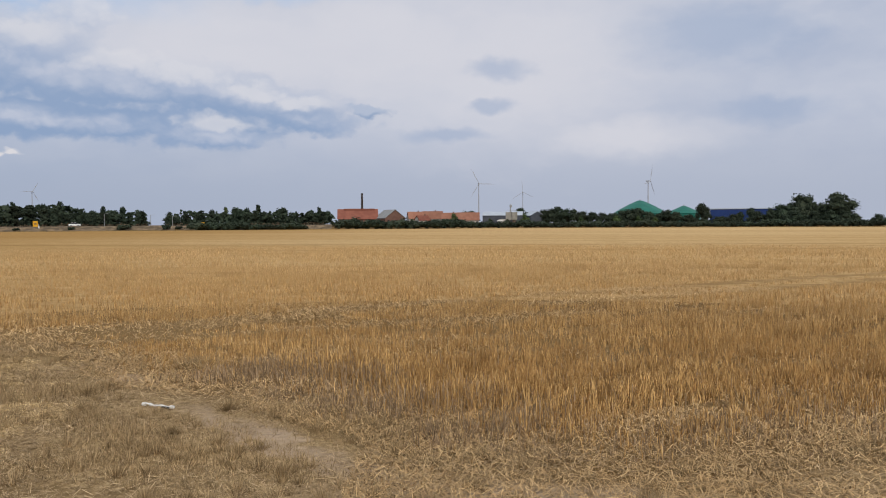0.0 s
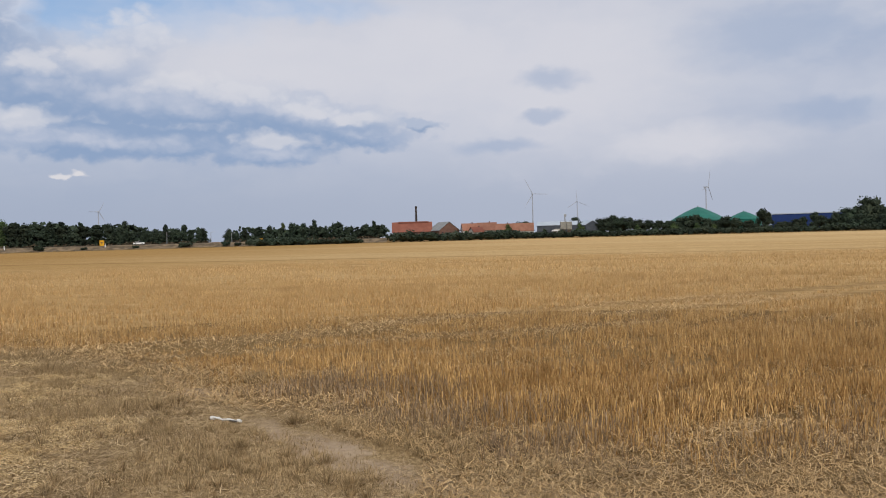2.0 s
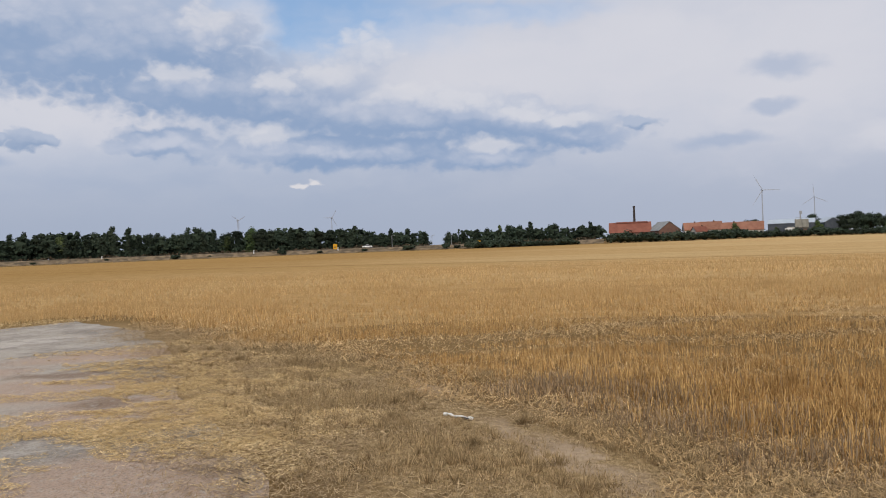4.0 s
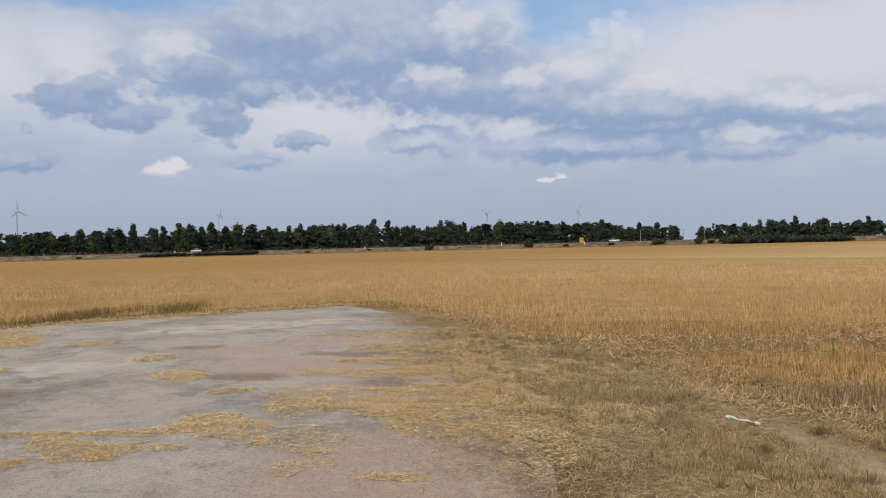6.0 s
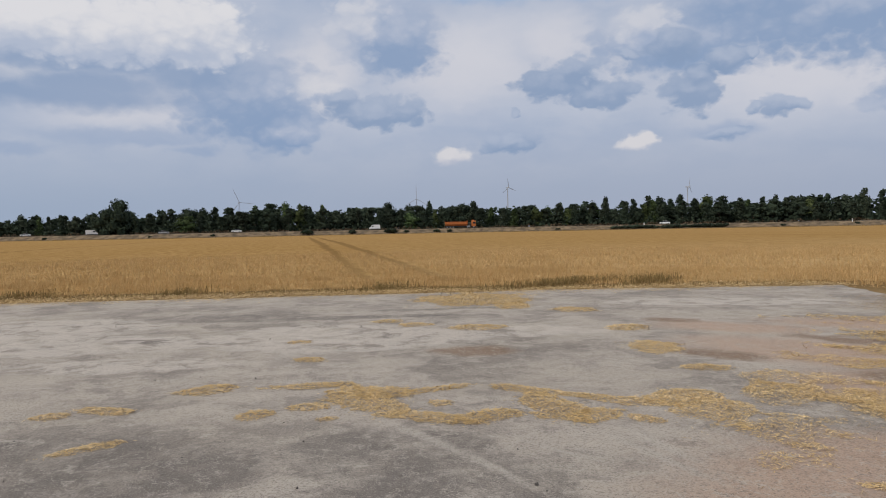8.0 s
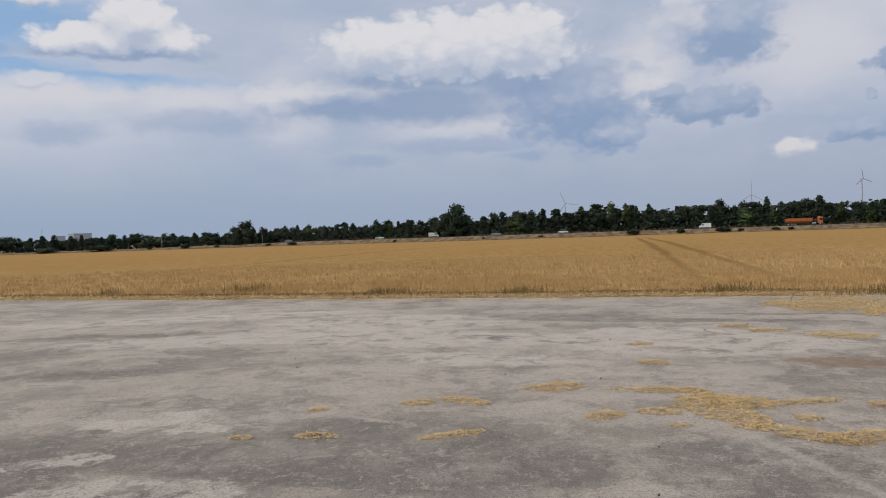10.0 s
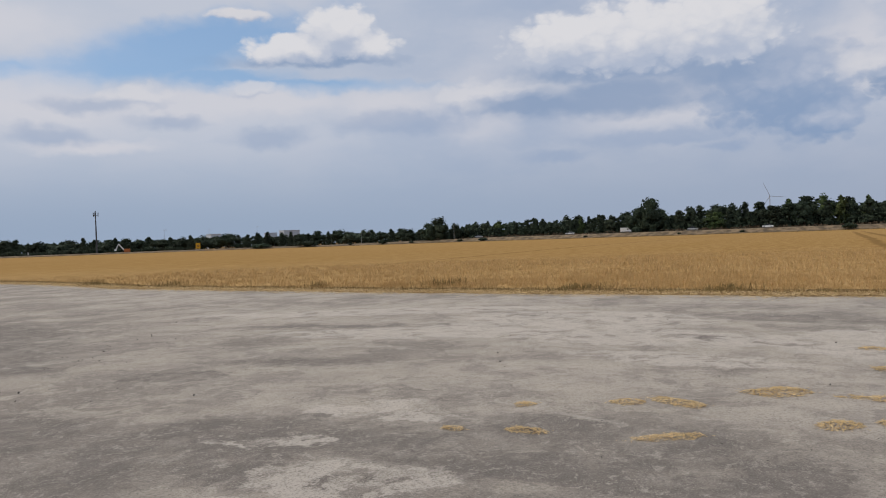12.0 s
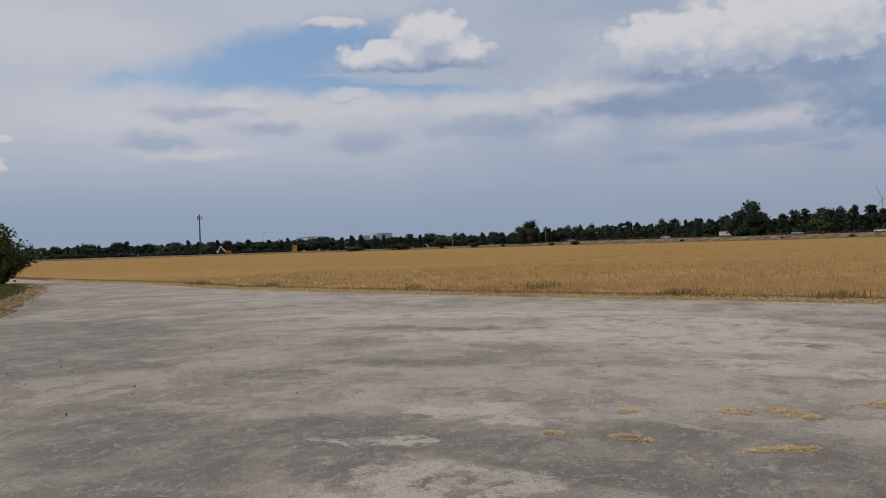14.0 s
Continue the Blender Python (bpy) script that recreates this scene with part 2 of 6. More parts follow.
def stalks(name, low, high, odd, patch=0.35, west=0.0):
    """Straw or grass: each stalk its own tone, with broad patches over the ground."""
    def paint(n):
        p = where(n)
        c = n.mix(n.math("POWER", island(n), 1.4), low, high)
        c = n.mix(n.ramp(n.noise(n.vmath("MULTIPLY", p, (0.16, 0.3, 0.2)), 1.0, 5, 0.62), 0.44, 0.62, 0.0, 0.55), c, odd)
        # stalks in the west drawn to the odd tone: their dimmer sidelight, painted in
        c = n.mix(n.ramp(n.add("ShaderNodeSeparateXYZ", [p]).outputs[0], -15.0, -26.0, 0.0, west), c, odd)
        c = n.mix(n.ramp(n.noise(p, patch, 5, 0.65), 0.40, 0.66, 0.0, 0.65), c, odd)
        c = n.mix(n.ramp(n.noise(p, patch * 4.5, 5, 0.6), 0.50, 0.68, 0.0, 0.6), c, low)
        return c
    return material(name, paint, 0.8, 0, None, 0.08, 0.08)


ROW_WAY = radians(170.5)  # the direction in which the far field was sown


def along_rows(n):
    return n.add("ShaderNodeVectorRotate", {"Vector": where(n), "Axis": (0, 0, 1), "Angle": -ROW_WAY}).outputs[0]


def field_paint(n):
    p, r = where(n), along_rows(n)
    strips = n.noise(n.vmath("MULTIPLY", r, (0.006, 0.16, 0)), 1.0, 4, 0.6)
    broad = n.noise(n.vmath("MULTIPLY", r, (0.02, 0.05, 0)), 1.0, 3, 0.5)
    fine = n.noise(p, 14.0, 6, 0.7)
    grit = n.noise(n.vmath("MULTIPLY", p, (60, 60, 60)), 1.0, 3, 0.6)
    # soil tones lowered to hold the shade that lies between the stalks
    c = n.mix(n.ramp(fine, 0.35, 0.65), (0.105, 0.064, 0.032), (0.26, 0.165, 0.082))
    c = n.mix(n.ramp(strips, 0.4, 0.62, 0.0, 0.5), c, (0.24, 0.155, 0.065))
    c = n.mix(n.ramp(broad, 0.45, 0.7, 0.0, 0.45), c, (0.36, 0.25, 0.125))
    c = n.mix(n.ramp(grit, 0.35, 0.7, 0.0, 0.5), c, (0.12, 0.078, 0.04))
    # dry litter over the verge, and the trodden, bare strip across it
    verge = n.vmath("MULTIPLY_ADD", n.vmath("SUBTRACT", n.noise(p, 1.3, 6, 0.7, True), (0.5, 0.5, 0.5)), (1.6, 1.6, 0), p)
    verge = n.ramp(n.nearest_blob(verge, [(-6.0, 8.8, 9.2, 1.3, -38), (2.5, 3.9, 4.0, 1.0, 4)]), 1.25, 0.8, 0.0, 0.85)
    c = n.mix(verge, c, n.mix(n.ramp(n.math("MULTIPLY_ADD", grit, 0.4, n.math("MULTIPLY", fine, 0.6)), 0.38, 0.62), (0.19, 0.13, 0.068), (0.54, 0.40, 0.225)))
    bare = n.vmath("MULTIPLY_ADD", n.vmath("SUBTRACT", n.noise(p, 2.0, 5, 0.65, True), (0.5, 0.5, 0.5)), (0.9, 0.9, 0), p)
    bare = n.ramp(n.nearest_blob(bare, [(-1.15, 5.65, 1.7, 0.22, -46), (-3.6, 8.6, 1.0, 0.22, -50), (0.5, 4.3, 1.3, 0.5, -10)]), 1.3, 0.5, 0.0, 0.85)
    return n.mix(bare, c, n.mix(fine, (0.37, 0.275, 0.195), (0.54, 0.42, 0.305)))


def field_bump(n):
    p = where(n)
    return n.math("ADD", n.noise(p, 9.0, 6, 0.7), n.noise(n.vmath("MULTIPLY", along_rows(n), (0.2, 7.5, 1)), 1.0, 2)), 0.05


def canopy_paint(n):
    """The far stubble as one surface: sown strips, wheel tracks, broad lighter and darker fields."""
    p, r = where(n), along_rows(n)
    strips = n.noise(n.vmath("MULTIPLY", r, (0.004, 0.2, 0)), 1.0, 6, 0.66)
    broad = n.noise(n.vmath("MULTIPLY", r, (0.008, 0.03, 0)), 1.0, 3, 0.5)
    fine = n.noise(n.vmath("MULTIPLY", r, (0.5, 1.6, 0)), 1.0, 6, 0.7)
    c = n.mix(n.ramp(fine, 0.3, 0.7), (0.47, 0.315, 0.145), (0.65, 0.455, 0.24))
    c = n.mix(n.ramp(strips, 0.45, 0.62, 0.0, 0.75), c, (0.46, 0.305, 0.135))
    c = n.mix(n.ramp(broad, 0.42, 0.66, 0.0, 0.5), c, (0.66, 0.49, 0.275))
    grain = n.noise(n.vmath("MULTIPLY", r, (2.6, 8.0, 0)), 1.0, 5, 0.7)
    # soil colour blended in near the yard, where the sheet meets the ground
    soil = n.mix(n.ramp(fine, 0.35, 0.65), (0.30, 0.19, 0.085), (0.52, 0.35, 0.165))
    c = n.mix(n.ramp(n.math("MULTIPLY_ADD", fine, 14.0, n.vmath("LENGTH", p)), 20.0, 46.0, 0.75, 0.0), c, soil)
    # browner towards the lane, and painted darker where the sun falls from the side
    c = n.mix(n.ramp(n.add("ShaderNodeSeparateXYZ", [p]).outputs[0], 20.0, -70.0, 0.0, 0.85), c, n.mix(n.ramp(fine, 0.3, 0.7), (0.275, 0.160, 0.055), (0.43, 0.262, 0.10)))
    c = n.mix(n.ramp(grain, 0.48, 0.66, 0.0, 0.5), c, (0.20, 0.12, 0.048))
    # wheel tracks: the shadow in their gaps is painted as dark straw
    shaky = n.vmath("MULTIPLY_ADD", n.vmath("SUBTRACT", n.noise(p, 0.12, 4, 0.6, True), (0.5, 0.5, 0.5)), (1.2, 1.2, 0), p)
    tracks = n.nearest_blob(shaky, [(-120.5, 22.3, 99, 0.42, 170.4), (-117.0, 23.9, 97, 0.45, 170.5), (-120, -8, 90, 0.35, 171)])
    c = n.mix(n.ramp(tracks, 1.5, 0.6, 0.0, 0.7), c, (0.20, 0.12, 0.05))
    # fainter tracks, their shadowed gaps painted in more weakly
    faint_tracks = n.nearest_blob(n.vmath("MULTIPLY_ADD", n.vmath("SUBTRACT", n.noise(p, 0.35, 5, 0.7, True), (0.5, 0.5, 0.5)), (3.0, 3.0, 0), p), [(14, 22.3, 22, 0.4, 31), (10, 22.0, 22, 0.4, 31), (2, 26.5, 16, 0.35, 4), (-30, 62, 70, 0.8, 172), (20, 45, 40, 0.6, 176)])
    return n.mix(n.ramp(faint_tracks, 1.6, 0.5, 0.0, 0.45), c, (0.20, 0.12, 0.052))


DIRT_FILMS = [(-4.4, 4.6, 1.0, 0.7, 30), (-3.4, 3.6, 1.6, 1.2, 25), (-4.0, 4.0, 1.3, 1.0, 25), (-8.2, 7.3, 1.7, 1.0, 21), (-2.6, 3.2, 1.4, 1.2, 30), (-9.5, 10.2, 1.8, 0.8, 40), (-6.0, 6.6, 1.3, 1.0, 25), (-10.4, 8.0, 1.2, 0.6, 40)]
SCUFFS = [(-6.27, 1.75, 0.85, 0.07, 12), (-5.3, 1.95, 0.5, 0.05, 5), (-5.27, 3.06, 0.75, 0.06, 1), (-7.6, -1.4, 0.5, 0.05, 60), (-5.6, 2.5, 0.5, 0.03, 20), (-6.41, 1.75, 0.56, 0.06, 13), (-5.52, 3.25, 0.64, 0.07, -3), (-8.48, 4.77, 0.44, 0.04, -14), (-5.56, 1.89, 0.30, 0.05, 3)]
DIRT_SPOTS = [(-8.40, 6.22, 0.62, 0.30, 21), (-6.57, 6.83, 0.40, 0.36, 22), (-11.55, 7.77, 0.45, 0.34, 19), (-8.73, 8.39, 0.80, 0.30, 20), (-10.04, 3.70, 0.55, 0.40, 70), (-3.6, 5.0, 0.5, 0.18, 25), (-2.9, 4.2, 0.5, 0.2, -40)]
PALE_FILMS = [(-13.4, -2.2, 3.0, 1.1, 70), (-5.3, -2.8, 0.7, 0.6, 45), (-11.7, 2.9, 1.6, 0.9, 70), (-7.5, -3.2, 0.9, 0.2, 80), (-16.8, -8.0, 3.5, 0.6, 97), (-12.25, 2.19, 1.9, 1.5, 69), (-15.5, -2.36, 2.4, 1.5, 72), (-10.86, -0.56, 1.5, 0.45, 71), (-13.48, -4.81, 2.6, 0.75, 95), (-7.82, -3.15, 0.4, 0.25, 102),
              (-5.58, -2.66, 0.7, 0.3, 104), (-6.39, -3.71, 0.5, 0.2, 102), (-13.6, 10.6, 2.4, 0.8, 60), (-11.5, 5.2, 1.2, 0.6, 70), (-17.5, -6.0, 3.0, 0.7, 98)]
DARK_FILMS = [(-5.6, 1.5, 1.2, 0.7, 20), (-6.6, -1.2, 1.8, 0.9, 70), (-14.6, 3.5, 1.3, 0.16, 75), (-15.2, 5.0, 1.6, 0.16, 75), (-16.0, -2.5, 1.5, 0.3, 75), (-12.83, -0.13, 0.35, 0.4, 80), (-9.0, -6.6, 0.7, 0.3, 100), (-10.27, -5.51, 0.95, 0.4, 98), (-9.19, -9.44, 0.9, 0.45, 99), (-6.46, -6.79, 0.8, 0.4, 102), (-14.45, -6.03, 3.0, 0.22, 94),
              (-12.84, -0.10, 0.4, 0.35, 97), (-6.4, -3.4, 1.9, 1.1, 103), (-14.6, 2.9, 2.6, 0.3, 72), (-15.6, 0.6, 2.2, 0.5, 80), (-4.6, -5.6, 2.8, 1.7, 45), (-11.0, -13.5, 5.0, 2.6, 50), (-18.0, -24.0, 6.0, 2.0, 48)]


def concrete_paint(n):
    p = where(n)
    bend = n.vmath("MULTIPLY_ADD", n.vmath("SUBTRACT", n.noise(p, 0.9, 6, 0.68, True), (0.5, 0.5, 0.5)), (1.2, 1.2, 0), p)
    frayed = n.vmath("MULTIPLY_ADD", n.vmath("SUBTRACT", n.noise(p, 4.0, 6, 0.72, True), (0.5, 0.5, 0.5)), (0.6, 0.6, 0), bend)
    blot = n.noise(frayed, 0.24, 8, 0.62)
    mid = n.noise(p, 1.6, 6, 0.68)
    grain = n.noise(p, 55.0, 4, 0.75)
    c = n.mix(n.ramp(blot, 0.42, 0.55), (0.295, 0.258, 0.226), (0.43, 0.38, 0.334))
    c = n.mix(n.ramp(mid, 0.49, 0.56, 0.0, 0.4), c, (0.235, 0.206, 0.183))
    # the surface is darker towards the lane
    lane = n.ramp(n.nearest_blob(frayed, [(-10.5, -13.5, 10.0, 5.0, 48), (-4.5, -7.0, 4.0, 3.6, 45), (-24, -29, 16, 5, 48)]), 1.25, 0.7, 0.0, 0.6)
    c = n.mix(lane, c, n.mix(mid, (0.20, 0.172, 0.152), (0.29, 0.25, 0.222)))
    skin = n.noise(n.vmath("MULTIPLY", frayed, (0.55, 0.8, 1)), 1.0, 12, 0.66)
    c = n.mix(n.ramp(skin, 0.53, 0.545, 0.0, 0.55), c, (0.455, 0.402, 0.345))
    c = n.mix(n.ramp(skin, 0.44, 0.425, 0.0, 0.42), c, (0.20, 0.176, 0.158))
    # worn skins drawn out across the yard by traffic, with crisp edges
    drawn = n.add("ShaderNodeVectorRotate", {"Vector": frayed, "Axis": (0, 0, 1), "Angle": radians(-12)}).outputs[0]
    drag = n.noise(n.vmath("MULTIPLY", drawn, (0.9, 0.78, 1)), 1.0, 10, 0.66)
    c = n.mix(n.ramp(drag, 0.545, 0.57, 0.0, 0.5), c, (0.49, 0.437, 0.38))
    c = n.mix(n.ramp(drag, 0.445, 0.41, 0.0, 0.45), c, (0.185, 0.162, 0.146))
    chips = n.noise(n.vmath("MULTIPLY", frayed, (3.4, 1.9, 1)), 1.0, 8, 0.7)
    c = n.mix(n.ramp(chips, 0.57, 0.60, 0.0, 0.5), c, (0.50, 0.452, 0.40))
    c = n.mix(n.ramp(chips, 0.43, 0.40, 0.0, 0.5), c, (0.17, 0.150, 0.136))
    dark = n.ramp(n.nearest_blob(frayed, DARK_FILMS), 1.15, 0.88, 0.0, 0.75)
    c = n.mix(n.math("MULTIPLY", dark, n.ramp(mid, 0.25, 0.6)), c, (0.15, 0.131, 0.12))
    pale = n.ramp(n.nearest_blob(frayed, PALE_FILMS), 1.15, 0.88, 0.0, 0.85)
    c = n.mix(n.math("MULTIPLY", pale, n.ramp(n.noise(frayed, 2.2, 8, 0.72), 0.42, 0.52)), c, (0.56, 0.505, 0.455))
    near = n.vmath("MULTIPLY_ADD", n.vmath("SUBTRACT", n.noise(p, 1.5, 6, 0.65, True), (0.5, 0.5, 0.5)), (0.9, 0.9, 0), p)
    dirt = n.ramp(n.nearest_blob(near, DIRT_FILMS), 1.35, 0.5, 0.0, 0.9)
    c = n.mix(dirt, c, n.mix(mid, (0.37, 0.252, 0.185), (0.52, 0.385, 0.30)))
    c = n.mix(n.ramp(n.nearest_blob(near, DIRT_SPOTS), 1.3, 0.5, 0.0, 0.95), c, n.mix(mid, (0.17, 0.108, 0.07), (0.31, 0.215, 0.15)))
    scuffs = n.nearest_blob(n.vmath("MULTIPLY_ADD", n.vmath("SUBTRACT", n.noise(p, 9.0, 4, 0.7, True), (0.5, 0.5, 0.5)), (0.16, 0.16, 0), p), SCUFFS)
    c = n.mix(n.ramp(scuffs, 1.3, 0.3, 0.0, 0.7), c, (0.46, 0.415, 0.37))
    # worn-out top coat in small flakes, and grit
    c = n.mix(n.ramp(n.noise(n.vmath("MULTIPLY", frayed, (1, 2.2, 1)), 6.0, 5, 0.75), 0.56, 0.59, 0.0, 0.65), c, (0.48, 0.435, 0.385))
    c = n.mix(n.ramp(grain, 0.50, 0.62, 0.0, 0.6), c, (0.11, 0.097, 0.088))
    return n.mix(n.ramp(n.noise(p, 95.0, 3, 0.6), 0.56, 0.66, 0.0, 0.5), c, (0.57, 0.53, 0.48))


def concrete_bump(n):
    p = where(n)
    return n.math("ADD", n.noise(p, 40.0, 6, 0.75), n.math("MULTIPLY", n.noise(p, 3.0, 5, 0.6), 2.0)), 0.013


M_FIELD = material("stubble_soil", field_paint, 1.0, 0, field_bump, 0.0)
M_CANOPY = material("far_stubble", canopy_paint, 0.95, 0, lambda n: (n.noise(n.vmath("MULTIPLY", along_rows(n), (1.5, 5.0, 1)), 1.0, 5, 0.7), 0.12), 0.0)
M_CONCRETE = material("old_concrete", concrete_paint, 0.85, 0, concrete_bump, 0.25)
M_STUBBLE = stalks("stubble", (0.20, 0.108, 0.038), (0.94, 0.625, 0.27), (0.42, 0.245, 0.092), 0.35, 0.5)
# lit copy of the stubble: colour raised for light that upright stalks lose
M_STUBBLE_FAR_LIT = stalks("far_stubble_stalks", (0.35, 0.225, 0.097), (0.82, 0.575, 0.295), (0.51, 0.345, 0.16), 0.12, 0.4)
M_STUBBLE_GREY = stalks("grey_stubble", (0.14, 0.095, 0.058), (0.62, 0.455, 0.285), (0.26, 0.185, 0.115), 0.6)
M_LOOSE = stalks("loose_straw", (0.33, 0.215, 0.105), (0.96, 0.70, 0.385), (0.52, 0.355, 0.18), 0.8)
M_TUFT = stalks("tuft_grass", (0.165, 0.115, 0.058), (0.72, 0.53, 0.305), (0.33, 0.24, 0.13), 0.9)
M_STRAW = stalks("straw", (0.46, 0.32, 0.15), (0.98, 0.77, 0.46), (0.60, 0.43, 0.21), 1.6)
M_DRYGRASS = stalks("dry_grass", (0.185, 0.128, 0.072), (0.82, 0.62, 0.375), (0.35, 0.245, 0.14), 1.1)
M_WEED = stalks("weeds", (0.17, 0.115, 0.048), (0.44, 0.30, 0.13), (0.21, 0.158, 0.068), 0.8)
M_GRASS = stalks("green_grass", (0.06, 0.09, 0.025), (0.16, 0.17, 0.06), (0.22, 0.18, 0.08), 0.5)


def foliage(name, a, b):
    def paint(n):
        c = n.mix(island(n), a, b)
        tone = n.ramp(each(n), 0, 1, 0.72, 1.3, False)
        hue = n.ramp(n.math("FRACT", n.math("MULTIPLY", each(n), 7.3)), 0, 1, 0.47, 0.52, False)
        return n.add("ShaderNodeHueSaturation", {"Hue": hue, "Value": tone, "Color": c}).outputs[0]
    return material(name, paint, 0.7, 0, None, 0.12, 0.12)


M_LEAF = foliage("leaves", (0.025, 0.038, 0.026), (0.046, 0.062, 0.040))
M_HAWTHORN = foliage("hawthorn_leaves", (0.055, 0.085, 0.022), (0.13, 0.16, 0.055))
M_PALE_CLADDING = worn("pale_cladding", (0.42, 0.46, 0.53), (0.48, 0.52, 0.58), 0.2, 0.6)
M_LEAF_LIGHT = foliage("light_leaves", (0.038, 0.062, 0.024), (0.080, 0.110, 0.045))
M_SCRUB = foliage("brown_scrub", (0.050, 0.038, 0.026), (0.115, 0.085, 0.058))
M_BARK = worn("bark", (0.07, 0.055, 0.04), (0.13, 0.11, 0.085), 1.2, 0.9)
M_BANK = material("dry_bank", lambda n: n.mix(n.ramp(n.noise(where(n), 0.35, 6, 0.65), 0.4, 0.62), (0.10, 0.075, 0.048), (0.24, 0.175, 0.11)), 0.95, 0, lambda n: (n.noise(where(n), 2.0, 5), 0.3))
M_ASPHALT = material("asphalt", lambda n: n.mix(n.noise(where(n), 0.6, 5), (0.12, 0.118, 0.115), (0.19, 0.185, 0.18)), 0.85)
M_TILE = worn("red_roof_tiles", (0.17, 0.058, 0.040), (0.23, 0.085, 0.058), 0.3, 0.8, 0, 0.12)
M_TILE_ORANGE = worn("orange_roof_tiles", (0.22, 0.095, 0.063), (0.29, 0.14, 0.095), 0.4, 0.8, 0, 0.12)
M_BRICK = worn("red_brick", (0.13, 0.068, 0.052), (0.18, 0.105, 0.08), 0.5, 0.9)
M_CHIMNEY = worn("sooty_brick", (0.035, 0.03, 0.03), (0.07, 0.055, 0.05), 0.8, 0.9)
M_SLATE = worn("grey_roofing", (0.20, 0.21, 0.22), (0.28, 0.29, 0.30), 0.4, 0.7)
M_METAL_ROOF = worn("pale_metal_roof", (0.38, 0.44, 0.52), (0.46, 0.52, 0.60), 0.3, 0.45, 0.1)
M_SHED_WALL = worn("dark_sheet_metal", (0.045, 0.055, 0.075), (0.075, 0.085, 0.10), 0.4, 0.6)
M_PLASTER = worn("pale_plaster", (0.42, 0.40, 0.36), (0.54, 0.52, 0.48), 0.5, 0.85)
M_SILO = worn("weathered_silo_steel", (0.22, 0.21, 0.18), (0.34, 0.33, 0.29), 0.5, 0.6, 0.3)
M_GREEN = worn("green_membrane", (0.008, 0.115, 0.09), (0.014, 0.15, 0.12), 0.2, 0.5)
M_BLUE = worn("blue_cladding", (0.010, 0.030, 0.13), (0.016, 0.045, 0.18), 0.3, 0.5)
M_GLASS = worn("dark_glass", (0.015, 0.02, 0.025), (0.03, 0.035, 0.04), 2.0, 0.08)
M_WHITE = worn("white_paint", (0.70, 0.71, 0.72), (0.80, 0.80, 0.80), 1.0, 0.35)
M_ORANGE = worn("orange_paint", (0.40, 0.115, 0.03), (0.46, 0.15, 0.045), 0.8, 0.45)
M_RUBBER = worn("tyre_rubber", (0.018, 0.018, 0.018), (0.03, 0.03, 0.03), 3.0, 0.9)
M_RIM = worn("wheel_rim", (0.30, 0.30, 0.31), (0.42, 0.42, 0.43), 3.0, 0.4, 0.8)
M_DARK = worn("dark_steel", (0.04, 0.04, 0.045), (0.07, 0.07, 0.075), 1.5, 0.6)
M_STEEL = worn("galvanised_steel", (0.30, 0.31, 0.32), (0.42, 0.43, 0.44), 1.5, 0.5, 0.5)
# distance haze is mixed into this grey: bluish, close to the sky
M_TURBINE = worn("turbine_grey", (0.34, 0.37, 0.43), (0.40, 0.43, 0.49), 0.05, 0.5)
M_YELLOW = worn("yellow_sign", (0.65, 0.33, 0.01), (0.72, 0.38, 0.02), 1.0, 0.5)
M_STONE = worn("dark_stones", (0.06, 0.055, 0.05), (0.14, 0.13, 0.12), 20.0, 0.9)
M_PLASTIC = worn("dusty_white_plastic", (0.62, 0.61, 0.58), (0.80, 0.80, 0.79), 12.0, 0.45)


# ---- mesh helpers ----
def link(name, bm, mat, parent=None, label="", smooth=False):
    me = bpy.data.meshes.new(name)
    bm.to_mesh(me)
    bm.free()
    if smooth:
        me.shade_smooth()
    for m in mat if isinstance(mat, (list, tuple)) else [mat]:
        me.materials.append(m)
    ob = new(name, me)
    ob.parent = parent
    return tagged(ob, label=label)


part = link


def thing(name, label, category, group="", m=None, kind=""):
    ob = new(name)
    ob.empty_display_size = 0.2
    if m is not None:
        ob.matrix_basis = m
    return tagged(ob, label, category, group, kind)


def box(bm, x0, x1, y0, y1, z0, z1, bevel=0.0):
    made = bmesh.ops.create_cube(bm, size=1.0, matrix=Matrix.LocRotScale(((x0 + x1) / 2, (y0 + y1) / 2, (z0 + z1) / 2), None, (abs(x1 - x0), abs(y1 - y0), abs(z1 - z0))))
    if bevel:
        edges = list({e for v in made["verts"] for e in v.link_edges})
        bmesh.ops.bevel(bm, geom=edges, offset=bevel, segments=2, affect="EDGES", profile=0.5)
    return bm


def rod(bm, a, b, r0, r1, sides=8, ends=True):
    a, b = Vector(a), Vector(b)
    turn = (b - a).to_track_quat("Z", "Y").to_matrix().to_4x4()
    bmesh.ops.create_cone(bm, cap_ends=ends, segments=sides, radius1=r0, radius2=r1, depth=(b - a).length, matrix=Matrix.Translation((a + b) / 2) @ turn)
    return bm


def prism(bm, outline, x0, x1):
    """An outline in y and z, drawn out along x."""
    a = [bm.verts.new((x0, y, z)) for y, z in outline]
    b = [bm.verts.new((x1, y, z)) for y, z in outline]
    k = len(outline)
    for i in range(k):
        bm.faces.new((a[i], a[(i + 1) % k], b[(i + 1) % k], b[i]))
    bm.faces.new(a[::-1])
    bm.faces.new(b)
    bmesh.ops.recalc_face_normals(bm, faces=bm.faces)
    return bm


